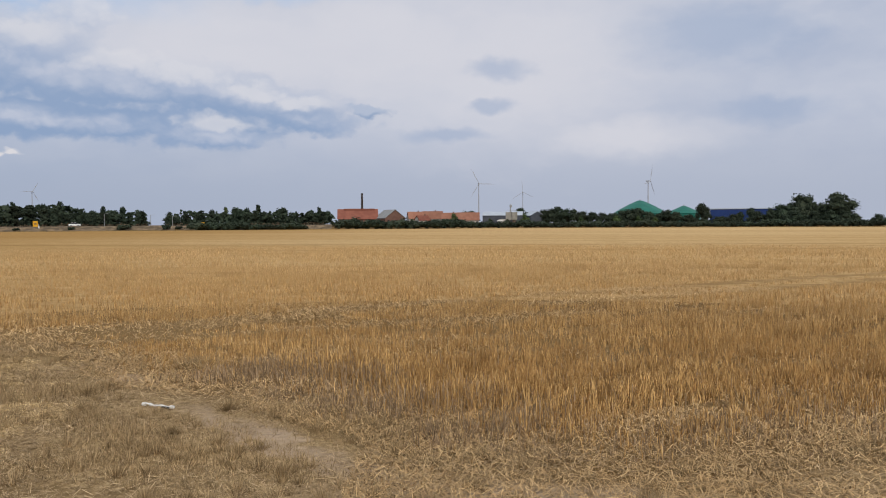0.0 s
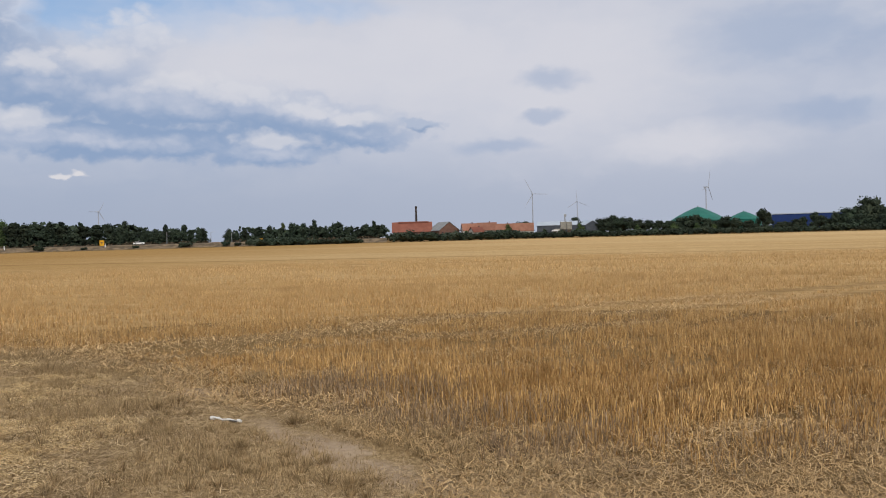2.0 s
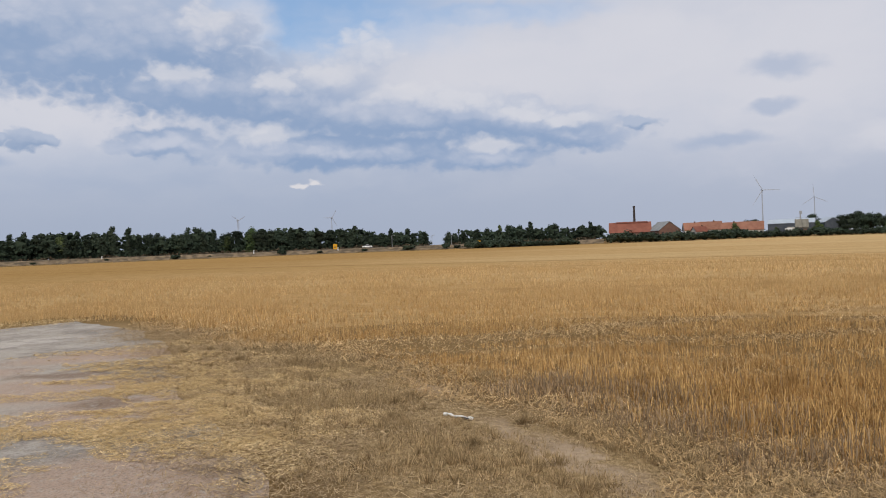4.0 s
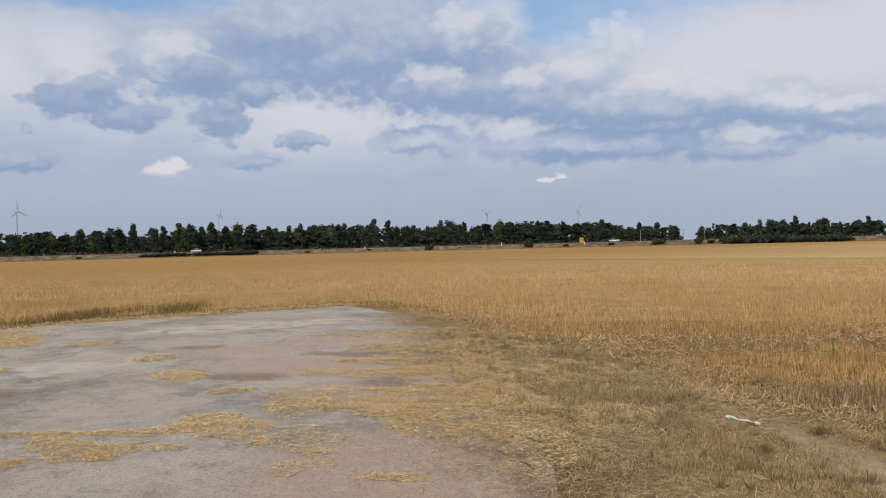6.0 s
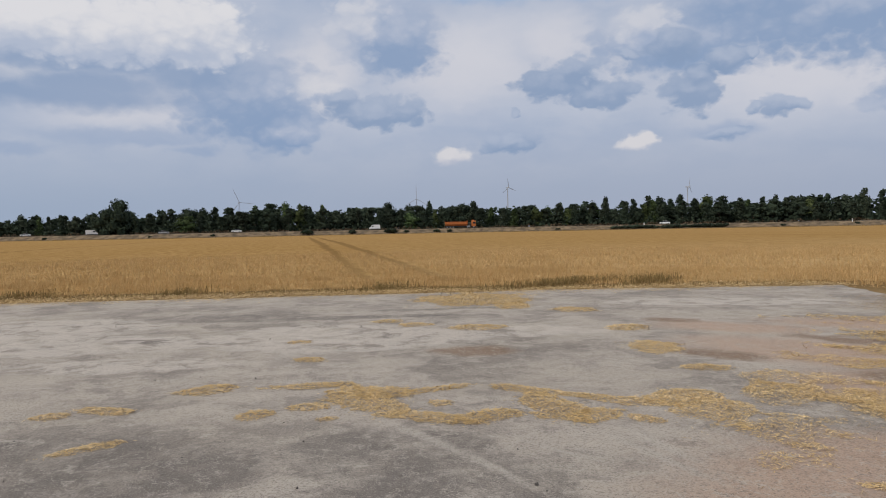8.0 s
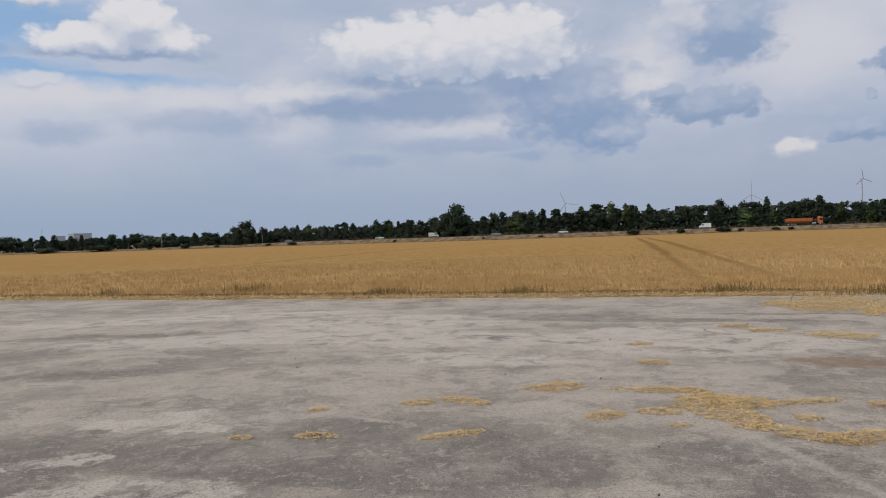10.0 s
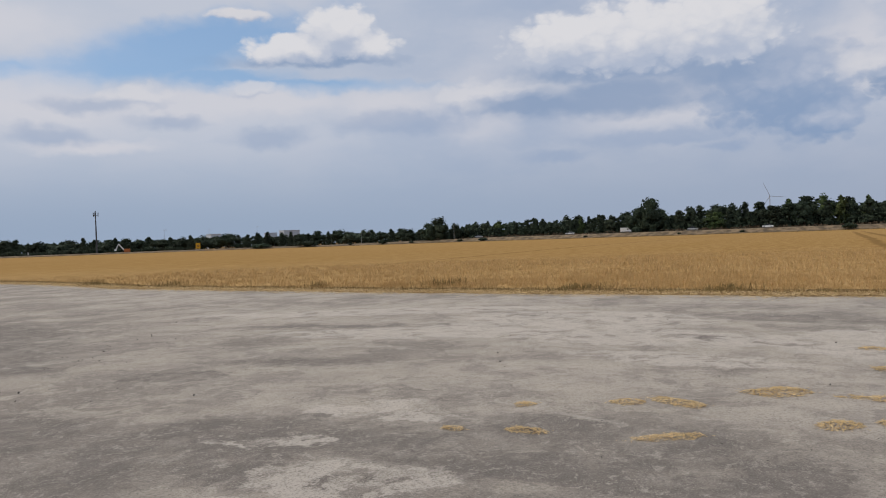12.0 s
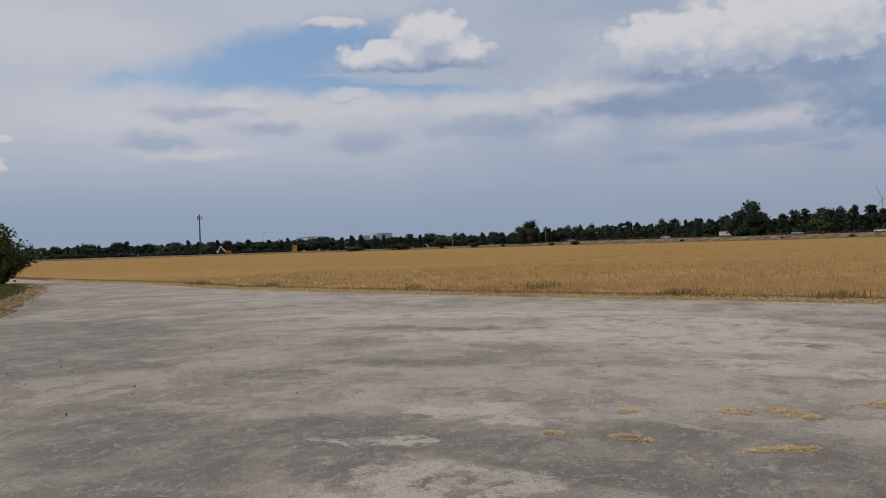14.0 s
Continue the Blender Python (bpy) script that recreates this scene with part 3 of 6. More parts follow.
def many(name, verts, sides, mat, label, category):
    """One object of very many loose faces with that many sides each, from an array of corners."""
    verts = np.asarray(verts, dtype=np.float32).reshape(-1, 3)
    faces = len(verts) // sides
    me = bpy.data.meshes.new(name)
    me.vertices.add(len(verts))
    me.vertices.foreach_set("co", verts.ravel())
    me.loops.add(faces * sides)
    me.loops.foreach_set("vertex_index", np.arange(faces * sides, dtype=np.int32))
    me.polygons.add(faces)
    me.polygons.foreach_set("loop_start", np.arange(faces, dtype=np.int32) * sides)
    me.update(calc_edges=True)
    me.materials.append(mat)
    return tagged(new(name, me), label, category, kind="stuff")


# distance of the field's far edge by azimuth
EDGE_AZ, EDGE_D = [-60, -10, 0, 30, 90, 94, 105, 120, 145, 160], [318, 325, 330, 338, 338, 360, 420, 470, 520, 520]


def ground_z(azimuth, distance):
    """The field falls a little towards the road and rises again behind it."""
    edge = float(np.interp(azimuth, EDGE_AZ, EDGE_D))
    return -0.75 * float(np.interp(distance, [90, edge, edge + 20, edge + 120], [0, 1, 1, 0]))


def around(azimuth, distance, z=0.0, face=0.0, scale=1.0, tall=1.0):
    """A place at an azimuth (turned left from the first view) and a distance; its -y side faces the yard."""
    a = radians(azimuth)
    z = z or ground_z(azimuth, distance)
    return pose(-math.sin(a) * distance, math.cos(a) * distance, z, 0, 0, azimuth + face) @ Matrix.Diagonal((scale, scale, scale * tall, 1))


# ---- the large structure ----
rng = np.random.default_rng(7)

# edge of the field along the yard (y, x) and along the verge (x, y)
WEST_Y, WEST_X = [-80, -44.8, -30.2, -22.4, -10.4, -1.75, 8.7, 16.2], [-55, -37.9, -32.0, -27.6, -23.6, -21.1, -18.3, -16.1]
NORTH_X = [-16.1, -13.6, -10.8, -8.2, -5.9, -3.84, -2.9, -1.8, -1.0, 0.0, 1.07, 2.1, 3.4, 9.0, 40.0]
NORTH_Y = [16.2, 15.3, 13.6, 11.9, 10.6, 8.9, 8.0, 7.0, 6.3, 5.4, 5.1, 5.2, 5.2, 5.6, 8.0]


def far_edge(azimuth):
    return float(np.interp(azimuth, EDGE_AZ, EDGE_D))


def wobble(x, y, size, seed=0.0):
    """Smooth values of about -1 to 1 over the plan."""
    a = np.sin(x / size + 1.3 * np.sin(y / size * 0.83 + seed) + seed) + np.sin(y / size * 1.21 + 1.1 * np.sin(x / size * 0.71 + 2 * seed) + 2.1 * seed)
    return a / 2


def field_depth(x, y):
    """Metres into the field from its edge; under 0 outside."""
    west = np.interp(y, WEST_Y, WEST_X) - np.interp(y, [-80, 6, 16], [1.5, 1.4, 0.3]) - x
    north = y - np.interp(x, NORTH_X, NORTH_Y)
    north = np.where(x < -16.1, y - 16.2, north)
    return np.where(x < -16.1, np.maximum(west, north), north * 0.8) + 0.22 * wobble(x, y, 0.7) + 0.12 * wobble(x, y, 0.19, 2.0)


def build_ground():
    """One sheet to the horizon, in rings that follow the lie of the land."""
    bm, az = bmesh.new(), np.arange(-180, 180, 2.0)
    last = None
    for k in range(21):
        row = []
        for a in az:
            e = far_edge(a)
            d = [20, 60, 90, 130, 170, 210, 250, 290, e - 10, e, e + 20, e + 50, e + 80, e + 120, e + 200, e + 300, 1200, 1800, 2600, 3600, 4600][k]
            row.append(bm.verts.new((-math.sin(radians(a)) * d, math.cos(radians(a)) * d, ground_z(a, d))))
        if last is None:
            bm.faces.new(row)
        else:
            for i in range(len(az)):
                j = (i + 1) % len(az)
                bm.faces.new((last[i], row[i], row[j], last[j]))
        last = row
    bmesh.ops.recalc_face_normals(bm, faces=bm.faces)
    bm.faces.ensure_lookup_table()
    if bm.faces[0].normal.z < 0:
        bmesh.ops.reverse_faces(bm, faces=bm.faces)
    tagged(link("ground", bm, M_FIELD), "dry golden stubble field on brown soil", "field", kind="structure")


def build_yard():
    """The concrete yard and the lane that leaves it; its rim is broken and uneven."""
    rim = [(y, x + 0.1) for y, x in zip(WEST_Y, WEST_X)]
    outline = [Vector((x, y)) for y, x in rim]
    outline[-1] = Vector((-15.6, 15.6))
    outline += [Vector(p) for p in ((-12.6, 14.1), (-9.8, 11.8), (-7.6, 9.3), (-5.6, 7.0), (-4.2, 5.6), (-3.2, 4.7), (-2.6, 3.9), (-1.2, 2.9), (1.5, 2.2), (8, -1), (9, -10), (-4, -14), (-12, -17), (-16.0, -20.6),
                                    (-22.0, -27.4), (-28.6, -34.6), (-33.0, -40.7), (-50, -80))]
    fine = []
    for a, b in zip(outline, outline[1:] + outline[:1]):
        k = max(1, int((b - a).length / 0.35)) if a.length < 45 else 1
        for i in range(k):
            p = a.lerp(b, i / k)
            out = (b - a).orthogonal().normalized()
            p = p + out * (0.12 * float(wobble(p.x, p.y, 0.5)) + 0.06 * random.uniform(-1, 1))
            fine.append(p)
    bm = bmesh.new()
    top = [bm.verts.new((p.x, p.y, 0.012)) for p in fine]
    face = bm.faces.new(top)
    if face.normal.z < 0:
        face.normal_flip()
    low = [bm.verts.new((p.x, p.y, -0.15)) for p in fine]
    for i in range(len(top)):
        j = (i + 1) % len(top)
        bm.faces.new((top[i], top[j], low[j], low[i]))
    bmesh.ops.triangulate(bm, faces=[face])
    bmesh.ops.recalc_face_normals(bm, faces=bm.faces)
    tagged(link("concrete_yard", bm, M_CONCRETE), "weathered grey concrete yard with dust and stains", "concrete yard", kind="structure")


def strip(name, profile, az0, az1, mat, label, category):
    """A long band that follows the field's far edge; profile: metres beyond the edge, height."""
    bm = bmesh.new()
    rows = []
    for az in np.arange(az0, az1 + 0.01, 0.5):
        a, d0, tall = radians(az), far_edge(az), float(np.interp(az, [104, 116], [1, 0.2]))
        rows.append([bm.verts.new((-math.sin(a) * (d0 + d), math.cos(a) * (d0 + d), (z * tall if z > 0 else z) + (0.12 * float(wobble(az, d, 0.4)) if 0 < z < 1.1 else 0))) for d, z in profile])
    for r, s in zip(rows, rows[1:]):
        for i in range(len(r) - 1):
            bm.faces.new((r[i], r[i + 1], s[i + 1], s[i]))
    bmesh.ops.recalc_face_normals(bm, faces=bm.faces)
    return tagged(link(name, bm, mat), label, category, kind="structure")


def build_far_field():
    """Beyond sixty metres the stubble closes to one rough surface; its wheel tracks are painted on."""
    rings = [13.0]
    while rings[-1] < 250:
        rings.append(rings[-1] * 1.035)
    az = np.arange(-38, 148.01, 0.5)
    bm, rows = bmesh.new(), []
    for k, q in enumerate(rings + [None]):
        row = []
        for a in az:
            d = far_edge(a) - 0.4 if q is None else q
            x, y = -math.sin(radians(a)) * d, math.cos(radians(a)) * d
            z = float(np.interp(d, [13, 17, 30, 55, 75, 100], [-0.03, 0.006, 0.012, 0.03, 0.07, 0.10])) + (0.02 * float(wobble(np.float64(x), np.float64(y), 9.0)) if d > 70 else 0) + ground_z(a, d)
            if d < 90:
                z = min(z, -0.03 + 0.08 * float(field_depth(np.float64(x), np.float64(y)) - 0.5))
            row.append(bm.verts.new((x, y, z)))
        rows.append(row)
    for r, s in zip(rows, rows[1:]):
        for i in range(len(az) - 1):
            bm.faces.new((r[i], s[i], s[i + 1], r[i + 1]))
    bmesh.ops.recalc_face_normals(bm, faces=bm.faces)
    if bm.faces[len(bm.faces) // 2].normal.z < 0:
        bmesh.ops.reverse_faces(bm, faces=bm.faces)
    tagged(link("far_field", bm, M_CANOPY, smooth=True), "golden stubble field reaching to the road", "field", kind="structure")


build_ground()
build_far_field()
build_yard()
strip("road_bank", [(0, -0.85), (1.0, -0.6), (4.0, 0.3), (6.5, 1.1), (8.0, 1.25), (17.5, 1.25), (21, 1.3), (30, 1.0), (60, 0.3), (64, -0.6)], 8, 150, M_BANK, "low bank of dry grass along the road", "grass bank")
strip("road", [(9.0, 1.23), (9.0, 1.28), (16.5, 1.28), (16.5, 1.23)], 8, 150, M_ASPHALT, "grey asphalt road beyond the field", "road")


# ---- stubble, straw and grass ----
def blades(x, y, h, w, lean, z=0.0, sides=4):
    """Upright flat stalks, turned at random: cut off flat (four corners) or pointed (three)."""
    k = len(x)
    a, b = rng.uniform(0, math.tau, k), rng.uniform(0, math.tau, k)
    t = np.abs(rng.normal(0, 1, k)) * lean
    ux, uy = np.cos(a) * w / 2, np.sin(a) * w / 2
    tx, ty = np.cos(b) * np.sin(t) * h, np.sin(b) * np.sin(t) * h
    tz = np.cos(t) * h
    z = np.zeros(k) + z
    v = np.empty((k, sides, 3), np.float32)
    v[:, 0] = np.stack([x - ux, y - uy, z], 1)
    v[:, 1] = np.stack([x + ux, y + uy, z], 1)
    if sides == 3:
        v[:, 2] = np.stack([x + tx, y + ty, z + tz], 1)
    else:
        v[:, 2] = np.stack([x + tx + ux * 0.8, y + ty + uy * 0.8, z + tz], 1)
        v[:, 3] = np.stack([x + tx - ux * 0.8, y + ty - uy * 0.8, z + tz], 1)
    return v


def lying(x, y, length, w, z0, tilt=0.12):
    """Loose stalks lying on the ground."""
    k = len(x)
    a = rng.uniform(0, math.tau, k)
    dx, dy = np.cos(a) * length / 2, np.sin(a) * length / 2
    ux, uy = -np.sin(a) * w / 2, np.cos(a) * w / 2
    rise = rng.normal(0, tilt, k) * length / 2
    roll = rng.uniform(-0.5, 0.5, k) * w
    mid = z0 + np.abs(rise) + w * 0.25
    v = np.empty((k, 4, 3), np.float32)
    v[:, 0] = np.stack([x - dx - ux, y - dy - uy, mid - rise - roll / 2], 1)
    v[:, 1] = np.stack([x + dx - ux, y + dy - uy, mid + rise - roll / 2], 1)
    v[:, 2] = np.stack([x + dx + ux, y + dy + uy, mid + rise + roll / 2], 1)
    v[:, 3] = np.stack([x - dx + ux, y - dy + uy, mid - rise + roll / 2], 1)
    return v


def ring(r0, r1, density, az0=-37, az1=147):
    """Random places in a stretch of the plan round the yard."""
    k = int(density * radians(az1 - az0) / 2 * (r1 * r1 - r0 * r0))
    r = np.sqrt(rng.uniform(r0 * r0, r1 * r1, k))
    a = np.radians(rng.uniform(az0, az1, k))
    return -np.sin(a) * r, np.cos(a) * r


def snap_rows(x, y, gap, angle, loose):
    """Pull places onto sown rows."""
    c, s = np.cos(angle), np.sin(angle)
    u, v = c * x + s * y, -s * x + c * y
    v = np.round(v / gap) * gap + rng.normal(0, loose, len(x))
    return c * u - s * v, s * u + c * v


def off_line(x, y, ax, ay, bx, by):
    """Distance from a straight wheel track, and how far along it (0 to 1)."""
    dx, dy = bx - ax, by - ay
    n = math.hypot(dx, dy)
    return np.abs((x - ax) * dy - (y - ay) * dx) / n, ((x - ax) * dx + (y - ay) * dy) / n / n


TRACKS = [(-25.0, 6.2, -216.0, 38.4, 0.28), (-24.0, 8.4, -210.0, 39.4, 0.30), (1.5, 15.0, 30.0, 31.8, 0.5), (-2.6, 14.1, 28.0, 32.3, 0.55), (-8.4, 9.9, -1.6, 13.6, 0.8), (-5.6, 10.2, 3.0, 13.9, 0.35)]


def in_track(x, y):
    hit = np.zeros(len(x))
    for ax, ay, bx, by, half in TRACKS:
        d, t = off_line(x + 0.25 * wobble(x, y, 6.0), y, ax, ay, bx, by)
        hit = np.maximum(hit, np.clip((half * 1.5 - d) / half, 0, 1) * ((t > 0) & (t < 1)))
    return hit


def beyond(x, y):
    az = np.degrees(np.arctan2(-x, y))
    return np.hypot(x, y) > np.interp(az, EDGE_AZ, EDGE_D) - 0.5


def build_stubble():
    """Cut stalks in plants along the sown rows; greyer and broken towards the verge, thinner far off."""
    near, edge, middle, far = [], [], [], []
    #      from  to  plants per m2, stalks each, width, row gap, rows' angle, looseness
    c, q = math.cos(radians(31)), math.sin(radians(31))
    for r0, r1, dens, each_has, w, gap, angle, loose in ((3, 9, 430, 4, 0.0062, 0.125, radians(31), 0.012), (9, 16, 250, 4, 0.0085, 0.125, radians(31), 0.015), (16, 30, 125, 3, 0.014, 0.125, radians(31), 0.02), (30, 66, 72, 1, 0.032, 0.25, ROW_WAY, 0.1)):
        x, y = ring(r0, r1, dens)
        x, y = snap_rows(x, y, gap, angle, loose)
        depth, track = field_depth(x, y), in_track(x, y)
        along, across = c * x + q * y, c * y - q * x
        band = wobble(along * 0.28, across, 0.22, 3.0)
        patch = 0.82 + 0.3 * wobble(x, y, 1.9, 4.0) + 0.46 * band + 0.36 * wobble(x, y, 0.2, 1.5)
        thick = np.clip(0.25 + depth / 0.9, 0, 1) * (depth > 0) * patch * (1 - 0.9 * track) * np.clip((70 - np.hypot(x, y)) / 26, 0, 1)
        keep = (rng.uniform(0, 1, len(x)) < thick) & ~beyond(x, y)
        x, y = np.repeat(x[keep], each_has), np.repeat(y[keep], each_has)
        x, y = x + rng.normal(0, 0.016, len(x)), y + rng.normal(0, 0.016, len(x))
        depth, track, r = field_depth(x, y), in_track(x, y), np.hypot(x, y)
        tall = 0.125 + 0.024 * wobble(x, y, 2.6, 1.0) + 0.04 * wobble((c * x + q * y) * 0.28, c * y - q * x, 0.22, 3.0) + 0.022 * wobble(x, y, 0.2, 5.0)
        h = np.clip(rng.normal(1.0, 0.22, len(x)), 0.3, 1.5) * tall * np.clip(0.5 + depth * 0.42, 0.3, 1) * (1 - 0.7 * track) * np.clip((68 - r) / 20, 0.15, 1)
        lean = np.where(rng.uniform(0, 1, len(x)) < 0.22 + 0.3 * np.clip(1.1 - depth, 0, 1), 0.9, 0.28)
        wide = w * rng.uniform(0.6, 1.3, len(x))
        if r0 >= 9:
            # with distance, more stalks take the copy with brightness painted in
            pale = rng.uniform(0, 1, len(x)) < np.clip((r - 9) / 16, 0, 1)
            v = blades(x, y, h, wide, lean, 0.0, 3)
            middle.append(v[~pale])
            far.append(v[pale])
            continue
        grey = rng.uniform(0, 1, len(x)) < np.clip(1.25 - depth * 0.8 + 0.5 * wobble(x, y, 0.7, 3.0), 0.05, 0.9)
        v = blades(x, y, h, wide, lean)
        near.append(v[~grey])
        edge.append(v[grey])
    many("stubble", np.concatenate(near), 4, M_STUBBLE, "cut golden grain stubble standing in rows", "stubble")
    many("edge_stubble", np.concatenate(edge), 4, M_STUBBLE_GREY, "weathered grey-brown stubble along the field's edge", "stubble")
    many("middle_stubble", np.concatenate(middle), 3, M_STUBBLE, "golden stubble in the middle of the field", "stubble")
    many("distant_stubble", np.concatenate(far), 3, M_STUBBLE_FAR_LIT, "golden stubble further out on the field, lightened in colour", "stubble")


def build_field_straw():
    """Chopped straw between the stalks, thicker in the wheel tracks and on the trampled corner."""
    parts = []
    for r0, r1, dens, length, w in ((3, 7, 3400, 0.06, 0.0036), (7, 11, 1100, 0.075, 0.0050), (11, 20, 620, 0.08, 0.0065)):
        x, y = ring(r0, r1, dens, -37, 62)
        depth, track = field_depth(x, y), in_track(x, y)
        reach = np.where(x > -0.6, -1.6, -0.3)
        chance = (0.30 if r0 < 11 else 0.08) + 0.7 * track + 0.5 * (depth < 1.0) + 0.3 * wobble(x, y, 1.2, 3.0) + 0.25 * wobble(x, y, 0.3, 1.0)
        keep = (depth > reach) & (rng.uniform(0, 1, len(x)) < chance)
        x, y = x[keep], y[keep]
        parts.append(lying(x, y, length * rng.uniform(0.4, 1.4, len(x)), w * rng.uniform(0.7, 1.3, len(x)), rng.uniform(0, 0.05, len(x)), 0.35))
    many("loose_straw", np.concatenate(parts), 4, M_LOOSE, "loose chopped straw between the stubble", "straw")


def in_yard(x, y):
    """Metres onto the concrete from the verge's side; under 0 on the verge."""
    edge_x = [-16, -12.6, -9.8, -7.6, -5.6, -4.2, -3.2, -2.6, -1.2, 1.5, 8]
    edge_y = [15.6, 14.1, 11.8, 9.3, 7.0, 5.6, 4.7, 3.9, 2.9, 2.2, -1]
    return (np.interp(x, edge_x, edge_y) - y) * 0.72 + 0.3 * wobble(x, y, 0.6, 6.0)


def build_dry_grass():
    """The verge between yard and field: short dead grass, thin on the trodden path."""
    x, y = ring(2.2, 18, 4600, -37, 62)
    depth, yard = field_depth(x, y), in_yard(x, y)
    d, t = off_line(x + 0.2 * wobble(x, y, 0.8), y, -3.6, 8.4, 0.4, 4.2)
    path = np.clip(1.2 - d / 0.28, 0, 1) * (t > 0.05)
    cover = np.clip(0.38 + 0.7 * wobble(x, y, 0.75, 8.0) + 0.55 * wobble(x, y, 0.21, 1.5), 0.05, 1)
    keep = (depth < 0.25) & (yard < -rng.uniform(0.1, 1.2, len(x))) & (rng.uniform(0, 1, len(x)) < cover * (1 - 0.9 * path)) & (x < 6)
    x, y = x[keep], y[keep]
    h = (0.035 + 0.06 * np.clip(wobble(x, y, 0.5, 8.0) + 0.4 * wobble(x, y, 0.17, 3.0), 0, 1)) * rng.uniform(0.5, 1.6, len(x))
    many("dry_grass", blades(x, y, h, 0.0058 * rng.uniform(0.6, 1.4, len(x)), 0.9, 0.0, 3), 3, M_TUFT, "short dead grass on the trodden verge", "grass")
    x, y = ring(2.2, 19, 3000, -37, 62)
    keep = (field_depth(x, y) < 0.4) & (in_yard(x, y) < 0.1 + rng.exponential(0.3, len(x))) & (x < 6) & (rng.uniform(0, 1, len(x)) < 0.45 + 0.5 * wobble(x, y, 0.55, 2.0) + 0.3 * wobble(x, y, 0.2, 4.0) + 0.6 * np.clip(1.3 + in_yard(x, y), 0, 1))
    x, y = x[keep], y[keep]
    many("verge_straw", lying(x, y, rng.uniform(0.02, 0.08, len(x)), 0.0034 * rng.uniform(0.6, 1.3, len(x)), rng.uniform(0.003, 0.03, len(x)), 0.22), 4, M_DRYGRASS, "pale loose straw lying on the verge", "straw")


TUFTS = [(-5.84, 9.7, 0.42, 0.16), (-3.28, 7.62, 0.22, 0.12), (-3.37, 7.41, 0.24, 0.11), (-2.83, 8.9, 0.6, 0.13), (-1.04, 5.01, 0.13, 0.10), (-2.1, 5.97, 0.16, 0.09),
         (0.18, 4.7, 0.13, 0.07), (-1.85, 6.75, 0.12, 0.12), (-6.9, 9.9, 0.3, 0.12), (-5.0, 8.6, 0.35, 0.1)]


def build_tufts():
    """Clumps of dead grass that splay from one root, from low cushions to the taller tufts."""
    parts = []

    def tuft(tx, ty, r, h, k):
        a, q = rng.uniform(0, math.tau, k), np.abs(rng.normal(0, 0.5, k))
        x, y = tx + np.cos(a) * r * q * 0.7, ty + np.sin(a) * r * q * 0.7
        height = h * rng.uniform(0.45, 1.25, k) * np.clip(1.15 - 0.5 * q, 0.4, 1)
        out = np.clip(q * 0.9, 0, 1.2) + rng.uniform(0, 0.35, k)
        w = 0.0062 * rng.uniform(0.6, 1.3, k)
        turn = rng.uniform(0, math.tau, k)
        tip = np.stack([x + np.cos(a) * np.sin(out) * height, y + np.sin(a) * np.sin(out) * height, np.cos(out) * height], 1)
        v = np.empty((k, 3, 3), np.float32)
        v[:, 0] = np.stack([x - np.cos(turn) * w / 2, y - np.sin(turn) * w / 2, 0 * x], 1)
        v[:, 1] = np.stack([x + np.cos(turn) * w / 2, y + np.sin(turn) * w / 2, 0 * x], 1)
        v[:, 2] = tip
        parts.append(v)

    for tx, ty, r, h in TUFTS:
        tuft(tx, ty, r, h, int(1300 * r + 160))
    for tx, ty in zip(*ring(2.6, 15, 34, -34, 58)):
        p = np.array([tx]), np.array([ty])
        grown = 0.5 + 0.6 * wobble(*p, 0.8, 8.0)[0] + 0.4 * wobble(*p, 0.27, 2.0)[0]
        d, t = off_line(*p, -3.6, 8.4, 0.4, 4.2)
        if field_depth(*p)[0] < 0.35 and in_yard(*p)[0] < -0.3 and tx < 5 and rng.uniform(0, 1) < grown and not (d[0] < 0.24 and t[0] > 0.1):
            tuft(tx, ty, rng.uniform(0.05, 0.17), rng.uniform(0.045, 0.12), int(rng.uniform(50, 130)))
    many("dead_grass_tufts", np.concatenate(parts), 3, M_TUFT, "brown tufts of dead grass on the verge", "grass")


WEEDS = [(-18.3, 10.2, 2.2, 0.2), (-17.6, 12.4, 0.9, 0.22), (-24.9, -8.2, 0.7, 0.24), (-29.9, -27.0, 0.5, 0.24), (-25.7, -13.4, 0.4, 0.2), (-22.4, -3.4, 0.9, 0.17), (-28.2, -21.5, 0.6, 0.2), (-19.6, 5.6, 0.8, 0.2), (-21.0, 0.5, 0.7, 0.18)]


def build_weeds():
    """Weeds and dead stems along the rim of the yard."""
    parts = []
    for cx, cy, r, h in WEEDS:
        k = int((800 if cx > -20 and cy > 8 else 380) * r)
        t = rng.normal(0, r * 0.6, k)
        x, y = cx - 0.30 * t + rng.normal(-1.2 if cx < -15 else -0.1, 0.2, k), cy + 0.95 * t
        parts.append(blades(x, y, h * rng.uniform(0.35, 1.25, k), 0.013 * rng.uniform(0.6, 1.5, k), 0.75))
    yy = rng.uniform(-46, 16, 6000)
    x = np.interp(yy, WEST_Y, WEST_X) - np.interp(yy, [-80, 6, 16], [1.4, 1.3, 0.2]) + rng.normal(0.0, 0.2, len(yy))
    parts.append(blades(x, yy, rng.uniform(0.03, 0.12, len(yy)), 0.012 * rng.uniform(0.6, 1.4, len(yy)), 0.5))
    many("field_edge_weeds", np.concatenate(parts), 4, M_WEED, "brown and green weeds along the yard's rim", "weeds")


